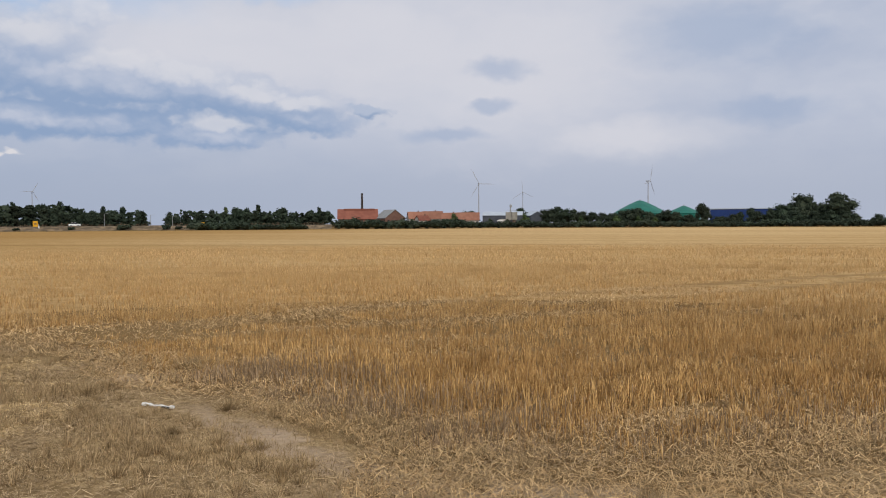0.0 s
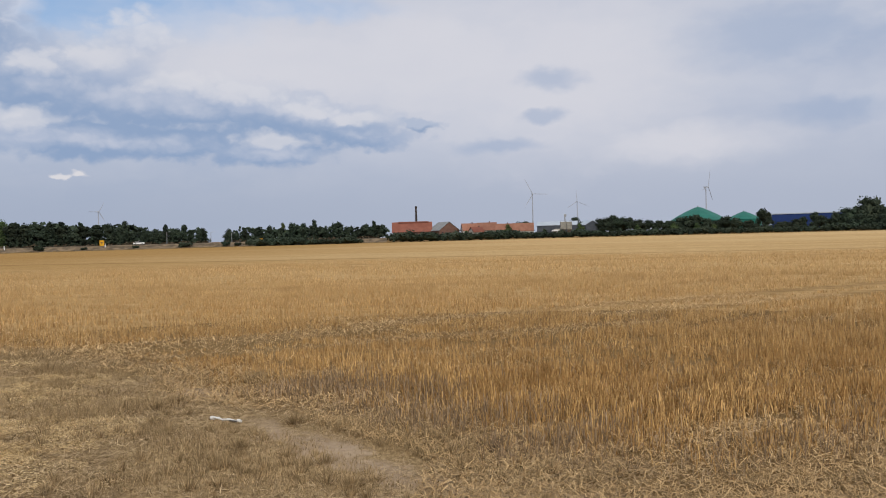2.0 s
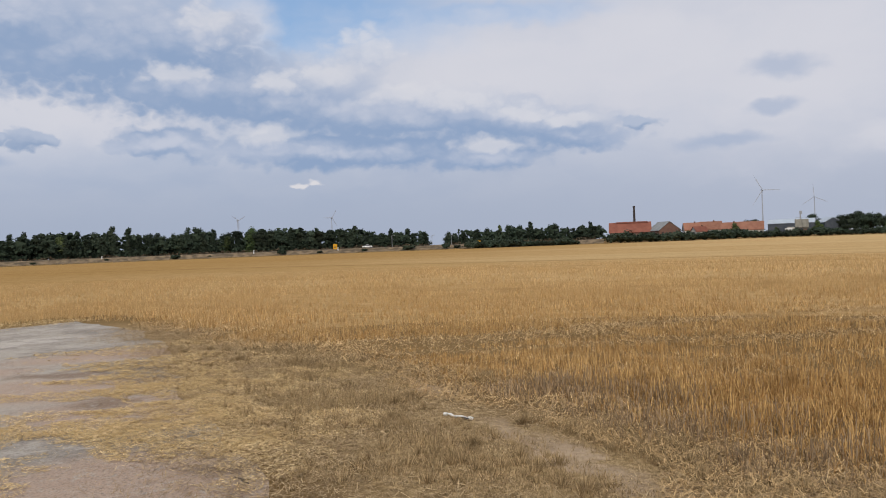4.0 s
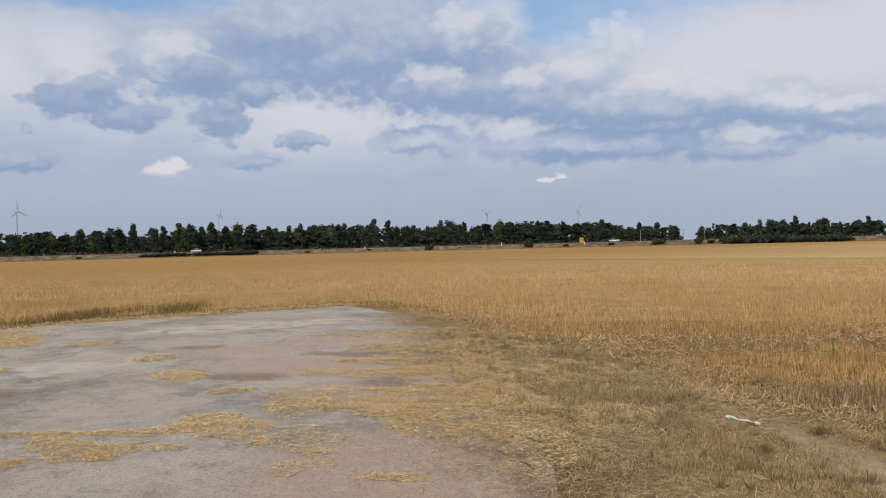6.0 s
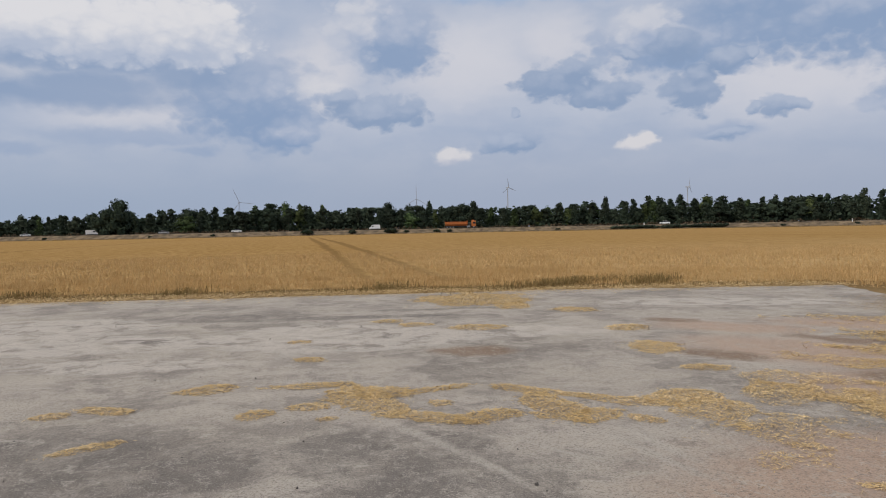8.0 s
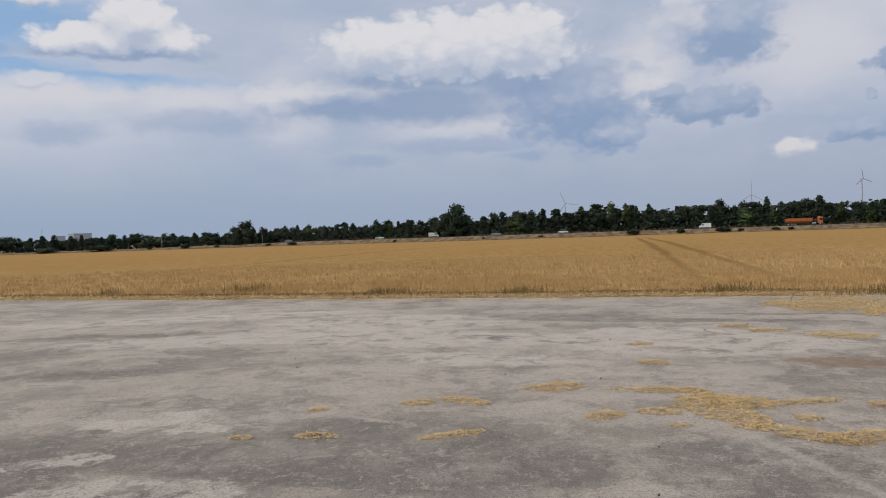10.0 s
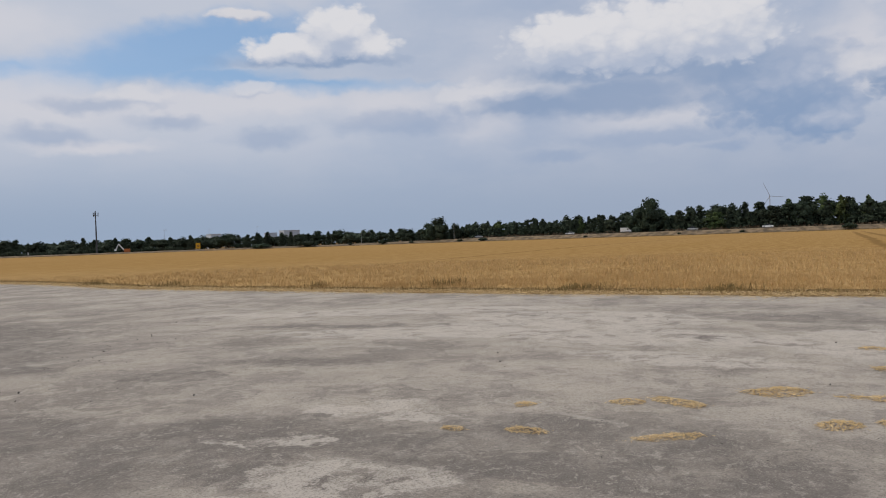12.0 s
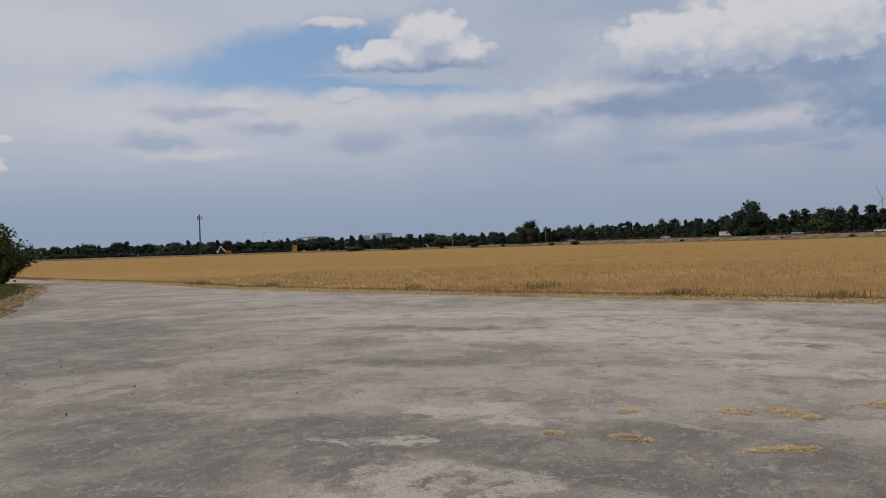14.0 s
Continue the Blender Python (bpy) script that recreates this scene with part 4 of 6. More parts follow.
# straw on the concrete: x, y, half length, half width, angle
STRAW_SWATHS = [(-8.89, 0.33, 0.30, 0.22, 98), (-8.64, 1.27, 0.44, 0.15, 80), (-7.73, 1.64, 0.58, 0.30, 3), (-8.0, 1.89, 0.28, 0.26, 87), (-7.95, 2.40, 0.36, 0.11, 101), (-7.56, 0.60, 0.16, 0.16, 73),
                (-7.67, 1.13, 0.18, 0.14, 72), (-7.17, 1.17, 0.10, 0.09, 72), (-7.35, 2.25, 0.12, 0.12, 72), (-6.85, 2.01, 0.36, 0.15, 37), (-6.72, 2.41, 0.34, 0.19, 111), (-7.46, 3.28, 0.48, 0.13, 36),
                (-6.84, 3.12, 0.54, 0.24, -3), (-6.38, 3.31, 0.27, 0.19, 110), (-6.75, 3.79, 0.44, 0.14, 36), (-6.11, 3.58, 0.20, 0.12, 20), (-6.64, 4.38, 0.43, 0.28, 124)]
STRAW_HEAPS = [(-8.30, -0.60, 0.28, 0.13, 55), (-8.25, -1.05, 0.15, 0.12, 96), (-8.02, -1.97, 0.09, 0.09, 73), (-7.04, -1.75, 0.16, 0.09, 74), (-7.00, -0.65, 0.29, 0.10, 110), (-7.02, -2.37, 0.12, 0.09, 80),
               (-11.82, 1.70, 0.17, 0.14, 69), (-10.26, 1.56, 0.18, 0.18, 70), (-16.73, 6.37, 1.1, 1.4, 65), (-14.98, 6.47, 0.35, 0.6, 65), (-13.72, 7.27, 0.4, 0.4, 67), (-13.64, 3.56, 0.25, 0.22, 67),
               (-12.96, 3.79, 0.24, 0.22, 68), (-12.16, 4.63, 0.45, 0.3, 68), (-11.09, 6.63, 0.3, 0.3, 69), (-9.25, 5.89, 0.32, 0.5, 70), (-7.78, 5.48, 0.26, 0.2, 72), (-4.03, 3.93, 0.24, 0.08, 25)]
STRAW_SPREAD = [(-6.15, 4.31, 0.47, 0.35, -17), (-5.5, 4.5, 0.3, 0.5, 24), (-6.33, 5.35, 0.32, 0.6, 23), (-4.74, 3.74, 0.2, 0.36, 24), (-5.69, 5.76, 0.86, 0.55, 23), (-5.0, 6.9, 1.1, 0.9, 35), (-6.3, 8.0, 1.2, 0.8, 40), (-8.0, 9.6, 1.3, 0.8, 45), (-6.0, 4.2, 0.32, 0.5, 24),
                (-4.42, 5.6, 0.7, 0.32, 40), (-3.4, 5.2, 0.4, 0.5, 40), (-9.8, 10.8, 1.4, 0.5, 50), (-7.3, 7.2, 0.7, 0.35, 25), (-4.6, 6.0, 1.0, 0.8, 40), (-6.9, 6.0, 0.5, 0.35, 25), (-5.4, 7.9, 1.3, 0.9, 45), (-7.2, 9.2, 1.4, 0.6, 45), (-3.9, 6.0, 0.9, 0.5, 45)]

STRAW_SHEET = [(-6.25, 5.65, 0.55, 0.33, 25), (-5.75, 6.05, 0.7, 0.42, 30), (-5.0, 5.75, 0.8, 0.42, 38), (-4.15, 5.35, 0.65, 0.27, 35), (-5.5, 6.8, 0.85, 0.5, 38), (-7.2, 8.4, 1.0, 0.5, 42), (-4.7, 6.5, 0.9, 0.5, 42), (-6.3, 7.8, 0.9, 0.5, 42), (-8.4, 9.6, 1.1, 0.5, 45)]


def build_far_rim():
    """Dead weeds along the far edge of the field, at the foot of the bank."""
    k = 16000
    az = rng.uniform(-36, 147, k)
    d = np.interp(az, EDGE_AZ, EDGE_D) + rng.normal(0.2, 0.5, k)
    a = np.radians(az)
    many("field_rim_weeds", blades(-np.sin(a) * d, np.cos(a) * d, rng.uniform(0.15, 0.55, k), rng.uniform(0.1, 0.3, k), 0.3, -0.78), 4, M_WEED, "dead brown weeds at the foot of the bank", "weeds")


def build_yard_straw():
    parts = []
    for group, dens, ragged in ((STRAW_SWATHS, 10500, 0.20), (STRAW_HEAPS, 10500, 0.2), (STRAW_SPREAD, 4300, 0.5), (STRAW_SHEET, 5200, 0.4)):
        for cx, cy, a, b, turn in group:
            k = int(dens * a * b * 4 * 1.4)
            far = math.hypot(cx, cy) > 11
            if far:
                k = k // 3
            u, v = rng.uniform(-1.5, 1.5, k), rng.uniform(-1.5, 1.5, k)
            c, s = math.cos(radians(turn)), math.sin(radians(turn))
            x, y = cx + u * a * c - v * b * s, cy + u * a * s + v * b * c
            r = np.hypot(u, v) + ragged * wobble(x, y, 0.24, 1.0) + ragged * 0.8 * wobble(x, y, 0.09, 3.0) + 0.12 * wobble(x, y, 0.03, 5.0)
            bare = (np.hypot((x + 6.6) / 0.5, (y - 6.75) / 0.32) + 0.3 * wobble(x, y, 0.13) < 1) | (np.hypot((x + 8.8) / 0.8, (y - 8.35) / 0.3) + 0.3 * wobble(x, y, 0.13) < 1)
            keep = (r < 1.06) | (rng.uniform(0, 1, k) < 0.04 * (r < 1.4))
            keep &= ~bare
            x, y, r = x[keep], y[keep], r[keep]
            pile = np.clip(1.1 - r, 0, 1) * 0.035 * min(1, min(a, b) / 0.2)
            f = 1.6 if far else 1.0
            parts.append(lying(x, y, rng.uniform(0.014, 0.038, len(x)) * f, 0.0042 * f * rng.uniform(0.6, 1.3, len(x)), 0.014 + pile * rng.uniform(0, 1, len(x)), 0.2))
    # the line of straw along the rim
    y = rng.uniform(-48, 16, 90000)
    x = np.interp(y, WEST_Y, WEST_X) - np.interp(y, [-80, 6, 16], [0.5, 0.4, -0.1]) + rng.normal(0, 0.62, len(y)) + 0.15 * wobble(y, y, 1.0)
    parts.append(lying(x, y, rng.uniform(0.025, 0.075, len(y)), 0.008 * rng.uniform(0.6, 1.3, len(y)), 0.016 + rng.uniform(0, 0.02, len(y)), 0.12))
    many("spilled_straw", np.concatenate(parts), 4, M_STRAW, "yellow chopped straw spilled over the concrete", "straw")


def build_stones():
    """Small dark stones and crumbs on the concrete."""
    bm = bmesh.new()
    for i in range(300):
        if i < 80:
            x, y = random.gauss(-10.6, 1.3), random.gauss(-9.2, 0.8)
        else:
            x, y = random.uniform(-17, -4), random.uniform(-14, 3)
        s = 0.005 + 0.010 * random.random() ** 2.5
        m = pose(x, y, 0.012 + s * 0.5, random.uniform(0, 90), random.uniform(0, 90), random.uniform(0, 360)) @ Matrix.Diagonal((s, s * random.uniform(0.6, 1.2), s * random.uniform(0.5, 0.9), 1))
        made = bmesh.ops.create_icosphere(bm, subdivisions=1, radius=1.0, matrix=m)
        for v in made["verts"]:
            v.co += Vector((random.uniform(-1, 1), random.uniform(-1, 1), random.uniform(-1, 1))) * s * 0.25
    tagged(link("stones", bm, M_STONE), "small dark stones scattered on the concrete", "stones", kind="stuff")


build_stubble()
build_field_straw()
build_dry_grass()
build_tufts()
build_weeds()
build_far_rim()
build_yard_straw()
build_stones()


# ---- trees ----
def leaf_cards(bm, centre, radii, count, size):
    for _ in range(count):
        d = Vector((random.gauss(0, 1), random.gauss(0, 1), random.gauss(0, 1))).normalized()
        if d.z < -0.5:
            d.z *= -0.5
        p = Vector(centre) + Vector((d.x * radii[0], d.y * radii[1], d.z * radii[2])) * random.uniform(0.62, 1.14)
        turn = (d + Vector((random.gauss(0, 0.7), random.gauss(0, 0.7), random.gauss(0, 0.7)))).normalized().to_track_quat("Z", "Y").to_matrix()
        s = size * random.uniform(0.5, 1.3)
        spin = random.uniform(0, math.tau)
        vs = []
        for k in range(4):
            a = spin + k * math.tau / 4
            r = s * random.uniform(0.45, 1.0)
            vs.append(bm.verts.new(p + turn @ Vector((math.cos(a) * r, math.sin(a) * r, random.uniform(-0.15, 0.15) * s))))
        bm.faces.new(vs)


def lobe(bm, centre, radii):
    """The shaded inside of a bough, which the leaves close over."""
    made = bmesh.ops.create_icosphere(bm, subdivisions=1, radius=1.0, matrix=Matrix.Translation(centre) @ Matrix.Diagonal((*[r * 0.72 for r in radii], 1)))
    for v in made["verts"]:
        v.co += Vector((random.uniform(-1, 1), random.uniform(-1, 1), random.uniform(-1, 1))) * min(radii) * 0.2


def make_tree(kind, mat=None, name="tree", label="dark green leafy tree", category="tree", group="trees along the road"):
    """A tree ten metres high: trunk with limbs, crown of leaf clumps round several boughs."""
    mat = mat or M_LEAF
    root = thing(name, label, category, group)
    crown, trunk = bmesh.new(), bmesh.new()
    lobes = []
    if kind == "broad":
        lobes.append(((0, 0, 6.0), (2.7, 2.7, 2.9)))
        for k in range(8):
            a = k * math.tau / 8 + random.uniform(-0.3, 0.3)
            z = random.uniform(3.2, 7.6)
            r = random.uniform(1.4, 2.3) * (1.15 if z < 6 else 0.8)
            lobes.append(((math.cos(a) * r, math.sin(a) * r, z), (random.uniform(1.4, 2.1), random.uniform(1.4, 2.1), random.uniform(1.1, 1.7))))
        for k in range(4):
            a = k * math.tau / 4 + random.uniform(-0.5, 0.5)
            lobes.append(((math.cos(a) * 1.7, math.sin(a) * 1.7, random.uniform(1.0, 2.2)), (1.6, 1.6, 1.5)))
        lobes.append(((random.uniform(-0.6, 0.6), random.uniform(-0.6, 0.6), 8.4), (1.5, 1.5, 1.4)))
    elif kind == "oak":
        lobes += [((0, 0, 5.4), (3.9, 3.9, 3.4)), ((1.2, 0.4, 8.0), (2.2, 2.2, 1.7)), ((-1.4, -0.5, 7.6), (2.2, 2.2, 1.8))]
        for k in range(11):
            a = k * math.tau / 11 + random.uniform(-0.25, 0.25)
            lobes.append(((math.cos(a) * 3.4, math.sin(a) * 3.4, random.uniform(1.6, 6.8)), (random.uniform(1.6, 2.3), random.uniform(1.6, 2.3), random.uniform(1.4, 2.0))))
    elif kind == "tall":
        for k in range(8):
            z = 0.9 + k * 1.15
            r = (2.2 - 0.19 * k) * random.uniform(0.8, 1.15)
            lobes.append(((random.uniform(-0.5, 0.5), random.uniform(-0.5, 0.5), z), (r, r, 1.2)))
    elif kind == "pine":
        for k in range(9):
            z = random.uniform(3.2, 9.0)
            a = random.uniform(0, math.tau)
            r = random.uniform(0.4, 1.7) * (1.1 - z / 16)
            lobes.append(((math.cos(a) * r, math.sin(a) * r, z), (random.uniform(0.9, 1.5), random.uniform(0.9, 1.5), random.uniform(0.6, 0.95))))
        lobes += [((0, 0, 5.2), (1.6, 1.6, 2.6)), ((0.9, 0.4, 1.6), (1.7, 1.7, 1.6)), ((-0.9, -0.3, 2.4), (1.7, 1.6, 1.7))]
    else:  # bush, ten metres high before it is scaled, wide and low
        lobes.append(((0, 0, 3.6), (5.2, 4.4, 4.0)))
        for k in range(6):
            a = k * math.tau / 6 + random.uniform(-0.4, 0.4)
            lobes.append(((math.cos(a) * 4.2, math.sin(a) * 3.6, random.uniform(2.2, 5.8)), (random.uniform(2.4, 3.4), random.uniform(2.2, 3.2), random.uniform(2.0, 3.4))))
    for c, r in lobes:
        lobe(crown, c, r)
        leaf_cards(crown, c, r, {"bush": 90, "oak": 130}.get(kind, 82), {"bush": 0.85, "oak": 0.42}.get(kind, 0.42))
    rod(trunk, (0, 0, -0.4), (0.1, 0, 4.0 if kind != "bush" else 3), 0.30, 0.16, 8)
    for k in range(5):
        c = random.choice(lobes)[0]
        rod(trunk, (0.05, 0, random.uniform(1.6, 3.6)), c, 0.11, 0.04, 5)
    part("trunk", trunk, M_BARK, root)
    part("crown", crown, mat, root)
    return root


PROTO = {k: [make_tree(k, M_LEAF) for _ in range(c)] for k, c in (("broad", 4), ("tall", 3), ("pine", 4), ("oak", 2))}
PROTO_LIGHT = [make_tree("broad", M_LEAF_LIGHT, label="light green leafy tree"), make_tree("tall", M_LEAF_LIGHT, label="light green leafy tree")]
PROTO_BUSH = [make_tree("bush", M_LEAF, "bush", "dark green bush on the field's far edge", "bush", "bushes along the road") for _ in range(3)]
PLACED = set()


def plant(proto, m):
    """The first planting takes the prototype itself, later ones copies."""
    if proto.name not in PLACED:
        PLACED.add(proto.name)
        proto.matrix_basis = m
        return proto
    return copy_thing(proto, m @ Matrix.Diagonal((*[1 / v for v in proto.scale], 1)))


# height of the tree tops in degrees over the azimuth
TOP_AZ = [8.2, 9.4, 10.3, 11.2, 12.2, 13.4, 14.2, 16.0, 18.0, 19.2, 19.9, 21.0, 24.0, 27.5, 30.7, 33.0, 36.2, 40.0, 44.5, 48.0, 54.0, 57.0, 60.2, 63.0, 67.0, 70.0, 72.0, 75.5, 78.0, 82.3, 84.3, 88.0, 91.0, 95.0, 97.4, 99.0, 102.0, 106.0, 107.0]
TOP_EL = [1.0, 1.2, 0.8, 1.5, 1.0, 1.25, 1.35, 1.15, 0.95, 0.85, 0.45, 1.05, 1.25, 1.6, 1.75, 1.6, 1.6, 1.6, 1.9, 1.6, 1.75, 1.6, 1.8, 1.65, 1.65, 1.85, 1.7, 1.75, 1.65, 2.05, 1.6, 1.5, 1.5, 1.45, 1.35, 1.2, 1.15, 0.95, 0.9]


def build_tree_belt():
    random.seed(21)
    kinds = ["broad", "tall", "pine", "pine", "tall", "tall", "broad"]
    for row, (back, shorter, step) in enumerate(((24.0, 0.92, 0.88), (36.0, 1.08, 1.1))):
        az = 8.6 + row * 0.3
        while az < 107:
            d = far_edge(az) + back + random.uniform(-3, 4)
            top = 1.6 + d * math.tan(radians(float(np.interp(az, TOP_AZ, TOP_EL))))
            if abs(az - 19.95) > 0.55:
                h = (top - 0.4) * shorter * random.uniform(0.72, 1.04)
                light = random.random() < 0.12
                proto = random.choice(PROTO_LIGHT if light else PROTO[random.choice(kinds)])
                wide = random.uniform(0.9, 1.25) if row else random.uniform(1.0, 1.45)
                plant(proto, around(az, d, 0.8, random.uniform(0, 360), h / 10 * wide, 1 / wide))
            az += step * random.uniform(0.6, 1.15) * 340 / d


def build_far_woods():
    """The low, distant woods beyond the lane, and the trees round the village."""
    random.seed(5)
    for row in range(1):
        az = 107.0
        while az < 148:
            d = 560 + row * 45 + random.uniform(-20, 30)
            el = float(np.interp(az, [107, 110, 113, 117, 121, 124, 127, 131, 134, 137, 140, 143, 148], [0.8, 0.75, 0.8, 0.8, 0.75, 0.85, 0.75, 0.75, 0.72, 0.8, 0.62, 0.75, 0.8])) * random.uniform(0.85, 1.2)
            h = 1.6 - ground_z(az, d) + d * math.tan(radians(el))
            wide = random.uniform(1.5, 2.2)
            plant(random.choice(PROTO["oak"] + PROTO_BUSH[:1] + PROTO["tall"]), around(az, d, 0, random.uniform(0, 360), h / 10 * wide * 0.75, 1 / wide / 0.75))
            az += random.uniform(0.5, 0.8)
    for az, d, el, wide in ((92.5, 372, 2.42, 0.95), (93.3, 374, 1.75, 1.1), (107.5, 440, 1.62, 1.05), (108.2, 440, 1.2, 1.1), (106.3, 442, 1.1, 0.8), (105.0, 445, 1.08, 1.3), (104.2, 445, 1.05, 1.3),
                            (-18.15, 385, 1.34, 1.15), (-18.5, 398, 1.0, 0.9), (-21.3, 360, 0.98, 1.0), (-20.6, 362, 0.7, 1.1), (-23.25, 358, 1.2, 1.4), (-22.6, 359, 0.8, 1.3), (-24.45, 362, 1.88, 1.12), (-26.5, 356, 1.92, 1.5), (-24.0, 352, 0.75, 1.6), (-25.3, 352, 0.7, 1.6), (-26.2, 350, 0.8, 1.7), (-27.0, 350, 0.8, 1.6), (-21.7, 356, 0.75, 1.3), (-20.2, 356, 0.55, 1.4),
                            (-25.4, 364, 0.9, 0.8), (-28.9, 360, 0.45, 1.5), (-29.8, 360, 0.55, 1.5), (-31, 360, 0.6, 1.5), (-22.5, 352, 0.95, 0.9), (-12.8, 362, 0.9, 1.3), (-13.4, 360, 1.0, 1.3), (-12.2, 362, 0.7, 1.5), (-13.95, 361, 1.06, 1.2), (-14.5, 361, 0.8, 1.3), (-15.2, 361, 0.6, 1.4), (-15.8, 362, 0.9, 1.3), (-16.4, 362, 0.75, 1.4), (-17.3, 362, 0.55, 2.0), (-19.4, 362, 0.4, 2.2), (-20.1, 362, 0.35, 2.2)):
        h = 1.6 - ground_z(az, d) + d * math.tan(radians(el))
        plant(random.choice(PROTO["oak"] if wide > 1.2 or az > 90 or el > 1.5 else PROTO["broad"]), around(az, d, 0, random.uniform(0, 360), h / 10 * wide * 0.8, 1.25 / wide))
    for az, d, el, wide in ((-5.6, 640, 1.12, 1.3), (-7.3, 500, 1.0, 1.2), (-7.8, 490, 1.05, 1.3), (-8.25, 500, 1.2, 1.2), (-8.8, 495, 1.05, 1.3), (-9.4, 500, 1.0, 1.3), (-10.0, 490, 0.85, 1.4), (-10.7, 500, 0.78, 1.4), (-11.4, 495, 0.72, 1.4), (-12.0, 500, 0.66, 1.4), (-2.1, 640, 0.92, 1.4), (-1.7, 645, 0.9, 1.4), (-6.6, 610, 0.8, 1.8), (8.3, 480, 1.0, 1.0)):
        h = 1.6 - ground_z(az, d) + d * math.tan(radians(el))
        plant(random.choice(PROTO["oak"]), around(az, d, 0, random.uniform(0, 360), h / 10 * wide * 0.75, 1.333 / wide))
    for az, d, el in ((-0.8, 500, 0.75), (-3.4, 490, 0.35), (-5.95, 480, 0.65), (-9.9, 380, 0.45), (-13.9, 352, 0.45), (-15.0, 350, 0.35), (2.2, 500, 0.35), (-12.4, 350, 0.5)):
        h = 1.6 - ground_z(az, d) + d * math.tan(radians(el))
        plant(PROTO_LIGHT[0], around(az, d, 0, random.uniform(0, 360), h / 10 * 1.2, 1 / 1.2))


def build_bushes():
    random.seed(9)
    for az, over, h, wide in ((80.0, 2, 2.9, 1.3), (31.05, 3, 3.0, 0.9), (38.25, 3, 2.0, 1.4), (25.2, 3, 1.6, 1.2), (22.0, 3, 2.5, 1.6), (19.3, 2, 2.3, 1.2), (18.5, 2, 1.6, 1.3), (74.0, 3, 2.7, 1.5), (72.9, 3, 1.6, 1.1), (70.7, 3, 1.7, 1.3), (69.8, 3, 1.5, 1.0), (76.8, 3, 2.3, 1.0),
                              (62.0, 3, 1.0, 1.5), (47.0, 3, 1.0, 1.5), (42.6, 4, 1.4, 1.0), (36.0, 4, 1.2, 1.2), (86.5, 3, 1.2, 1.2), (90.6, 3, 1.2, 1.0), (97.0, 3, 1.2, 1.4), (104.3, 3, 2.0, 1.8),
                              (106.0, 3, 1.5, 1.4), (111.6, 3, 2.8, 1.2), (113.9, 3, 1.4, 1.2), (117.0, 3, 4.2, 2.2), (120.2, 3, 3.2, 2.4), (109.5, 3, 1.4, 1.4), (28.4, 3, 1.4, 1.3)):
        plant(random.choice(PROTO_BUSH), around(az, far_edge(az) + over, -0.3, random.uniform(-25, 25), h / 9 * wide, 1 / wide))
    az = 50.8
    while az < 58.0:
        plant(random.choice(PROTO_BUSH), around(az, far_edge(az) + 3, -0.3, random.uniform(-25, 25), random.uniform(1.3, 2.0) / 9 * 1.8, 1 / 1.8))
        az += random.uniform(0.4, 0.6)
    # long hedges before the village
    for az0, az1, el, d in ((10.2, 17.5, 0.25, 332), (-2.0, 7.6, 0.45, 332), (-6.0, -2.0, 0.28, 332), (-31, -6, 0.18, 330), (125.0, 147.0, 0.22, 545)):
        az = az0
        while az < az1:
            h = (1.6 - ground_z(az, d) + d * math.tan(radians(el))) * random.uniform(0.7, 1.12)
            plant(random.choice(PROTO_BUSH), around(az, d + random.uniform(-1, 3), 0, random.uniform(-25, 25), h / 9 * 1.6, 1 / 1.6))
            az += random.uniform(0.5, 0.85)


def build_back_woods():
    """The wood behind the first rows, which only shows through their gaps."""
    random.seed(33)
    verts = []
    for az in np.arange(8.4, 147, 0.8):
        d = (far_edge(az) + 66 if az < 107 else 640) + random.uniform(-6, 6)
        el = float(np.interp(az, TOP_AZ, TOP_EL)) * 0.9 if az < 107 else 0.72
        if abs(az - 19.95) < 0.9:
            continue
        h = (1.6 - ground_z(az, d) + d * math.tan(radians(el))) * random.uniform(0.8, 1.1)
        m = around(az, d, 0, random.uniform(0, 360), h / 10 * 1.5, 1 / 1.5)
        bm = bmesh.new()
        for k in range(7):
            c = (random.uniform(-2.6, 2.6), random.uniform(-1.5, 1.5), random.uniform(1.5, 8.2))
            leaf_cards(bm, c, (1.9, 1.9, 1.7), 30, 0.95)
        for f in bm.faces:
            verts.append([m @ v.co for v in f.verts])
        bm.free()
    many("woods", np.array([[tuple(p) for p in f] for f in verts]), 4, M_LEAF, "dark wood behind the trees along the road", "woods")


def scatter(x, y, z, size):
    """Loose clumps of leaves: a ragged quad each, turned at random."""
    k = len(x)
    n = rng.normal(0, 1, (k, 3))
    n /= np.linalg.norm(n, axis=1)[:, None]
    u = np.cross(n, rng.normal(0, 1, (k, 3)))
    u /= np.linalg.norm(u, axis=1)[:, None]
    w = np.cross(n, u)
    p, v = np.stack([x, y, z], 1), np.empty((k, 4, 3), np.float32)
    for i, (a, b) in enumerate(((1, 0), (0, 1), (-1, 0), (0, -1))):
        reach = (size * rng.uniform(0.5, 1.0, k))[:, None]
        v[:, i] = p + u * a * reach + w * b * reach
    return v


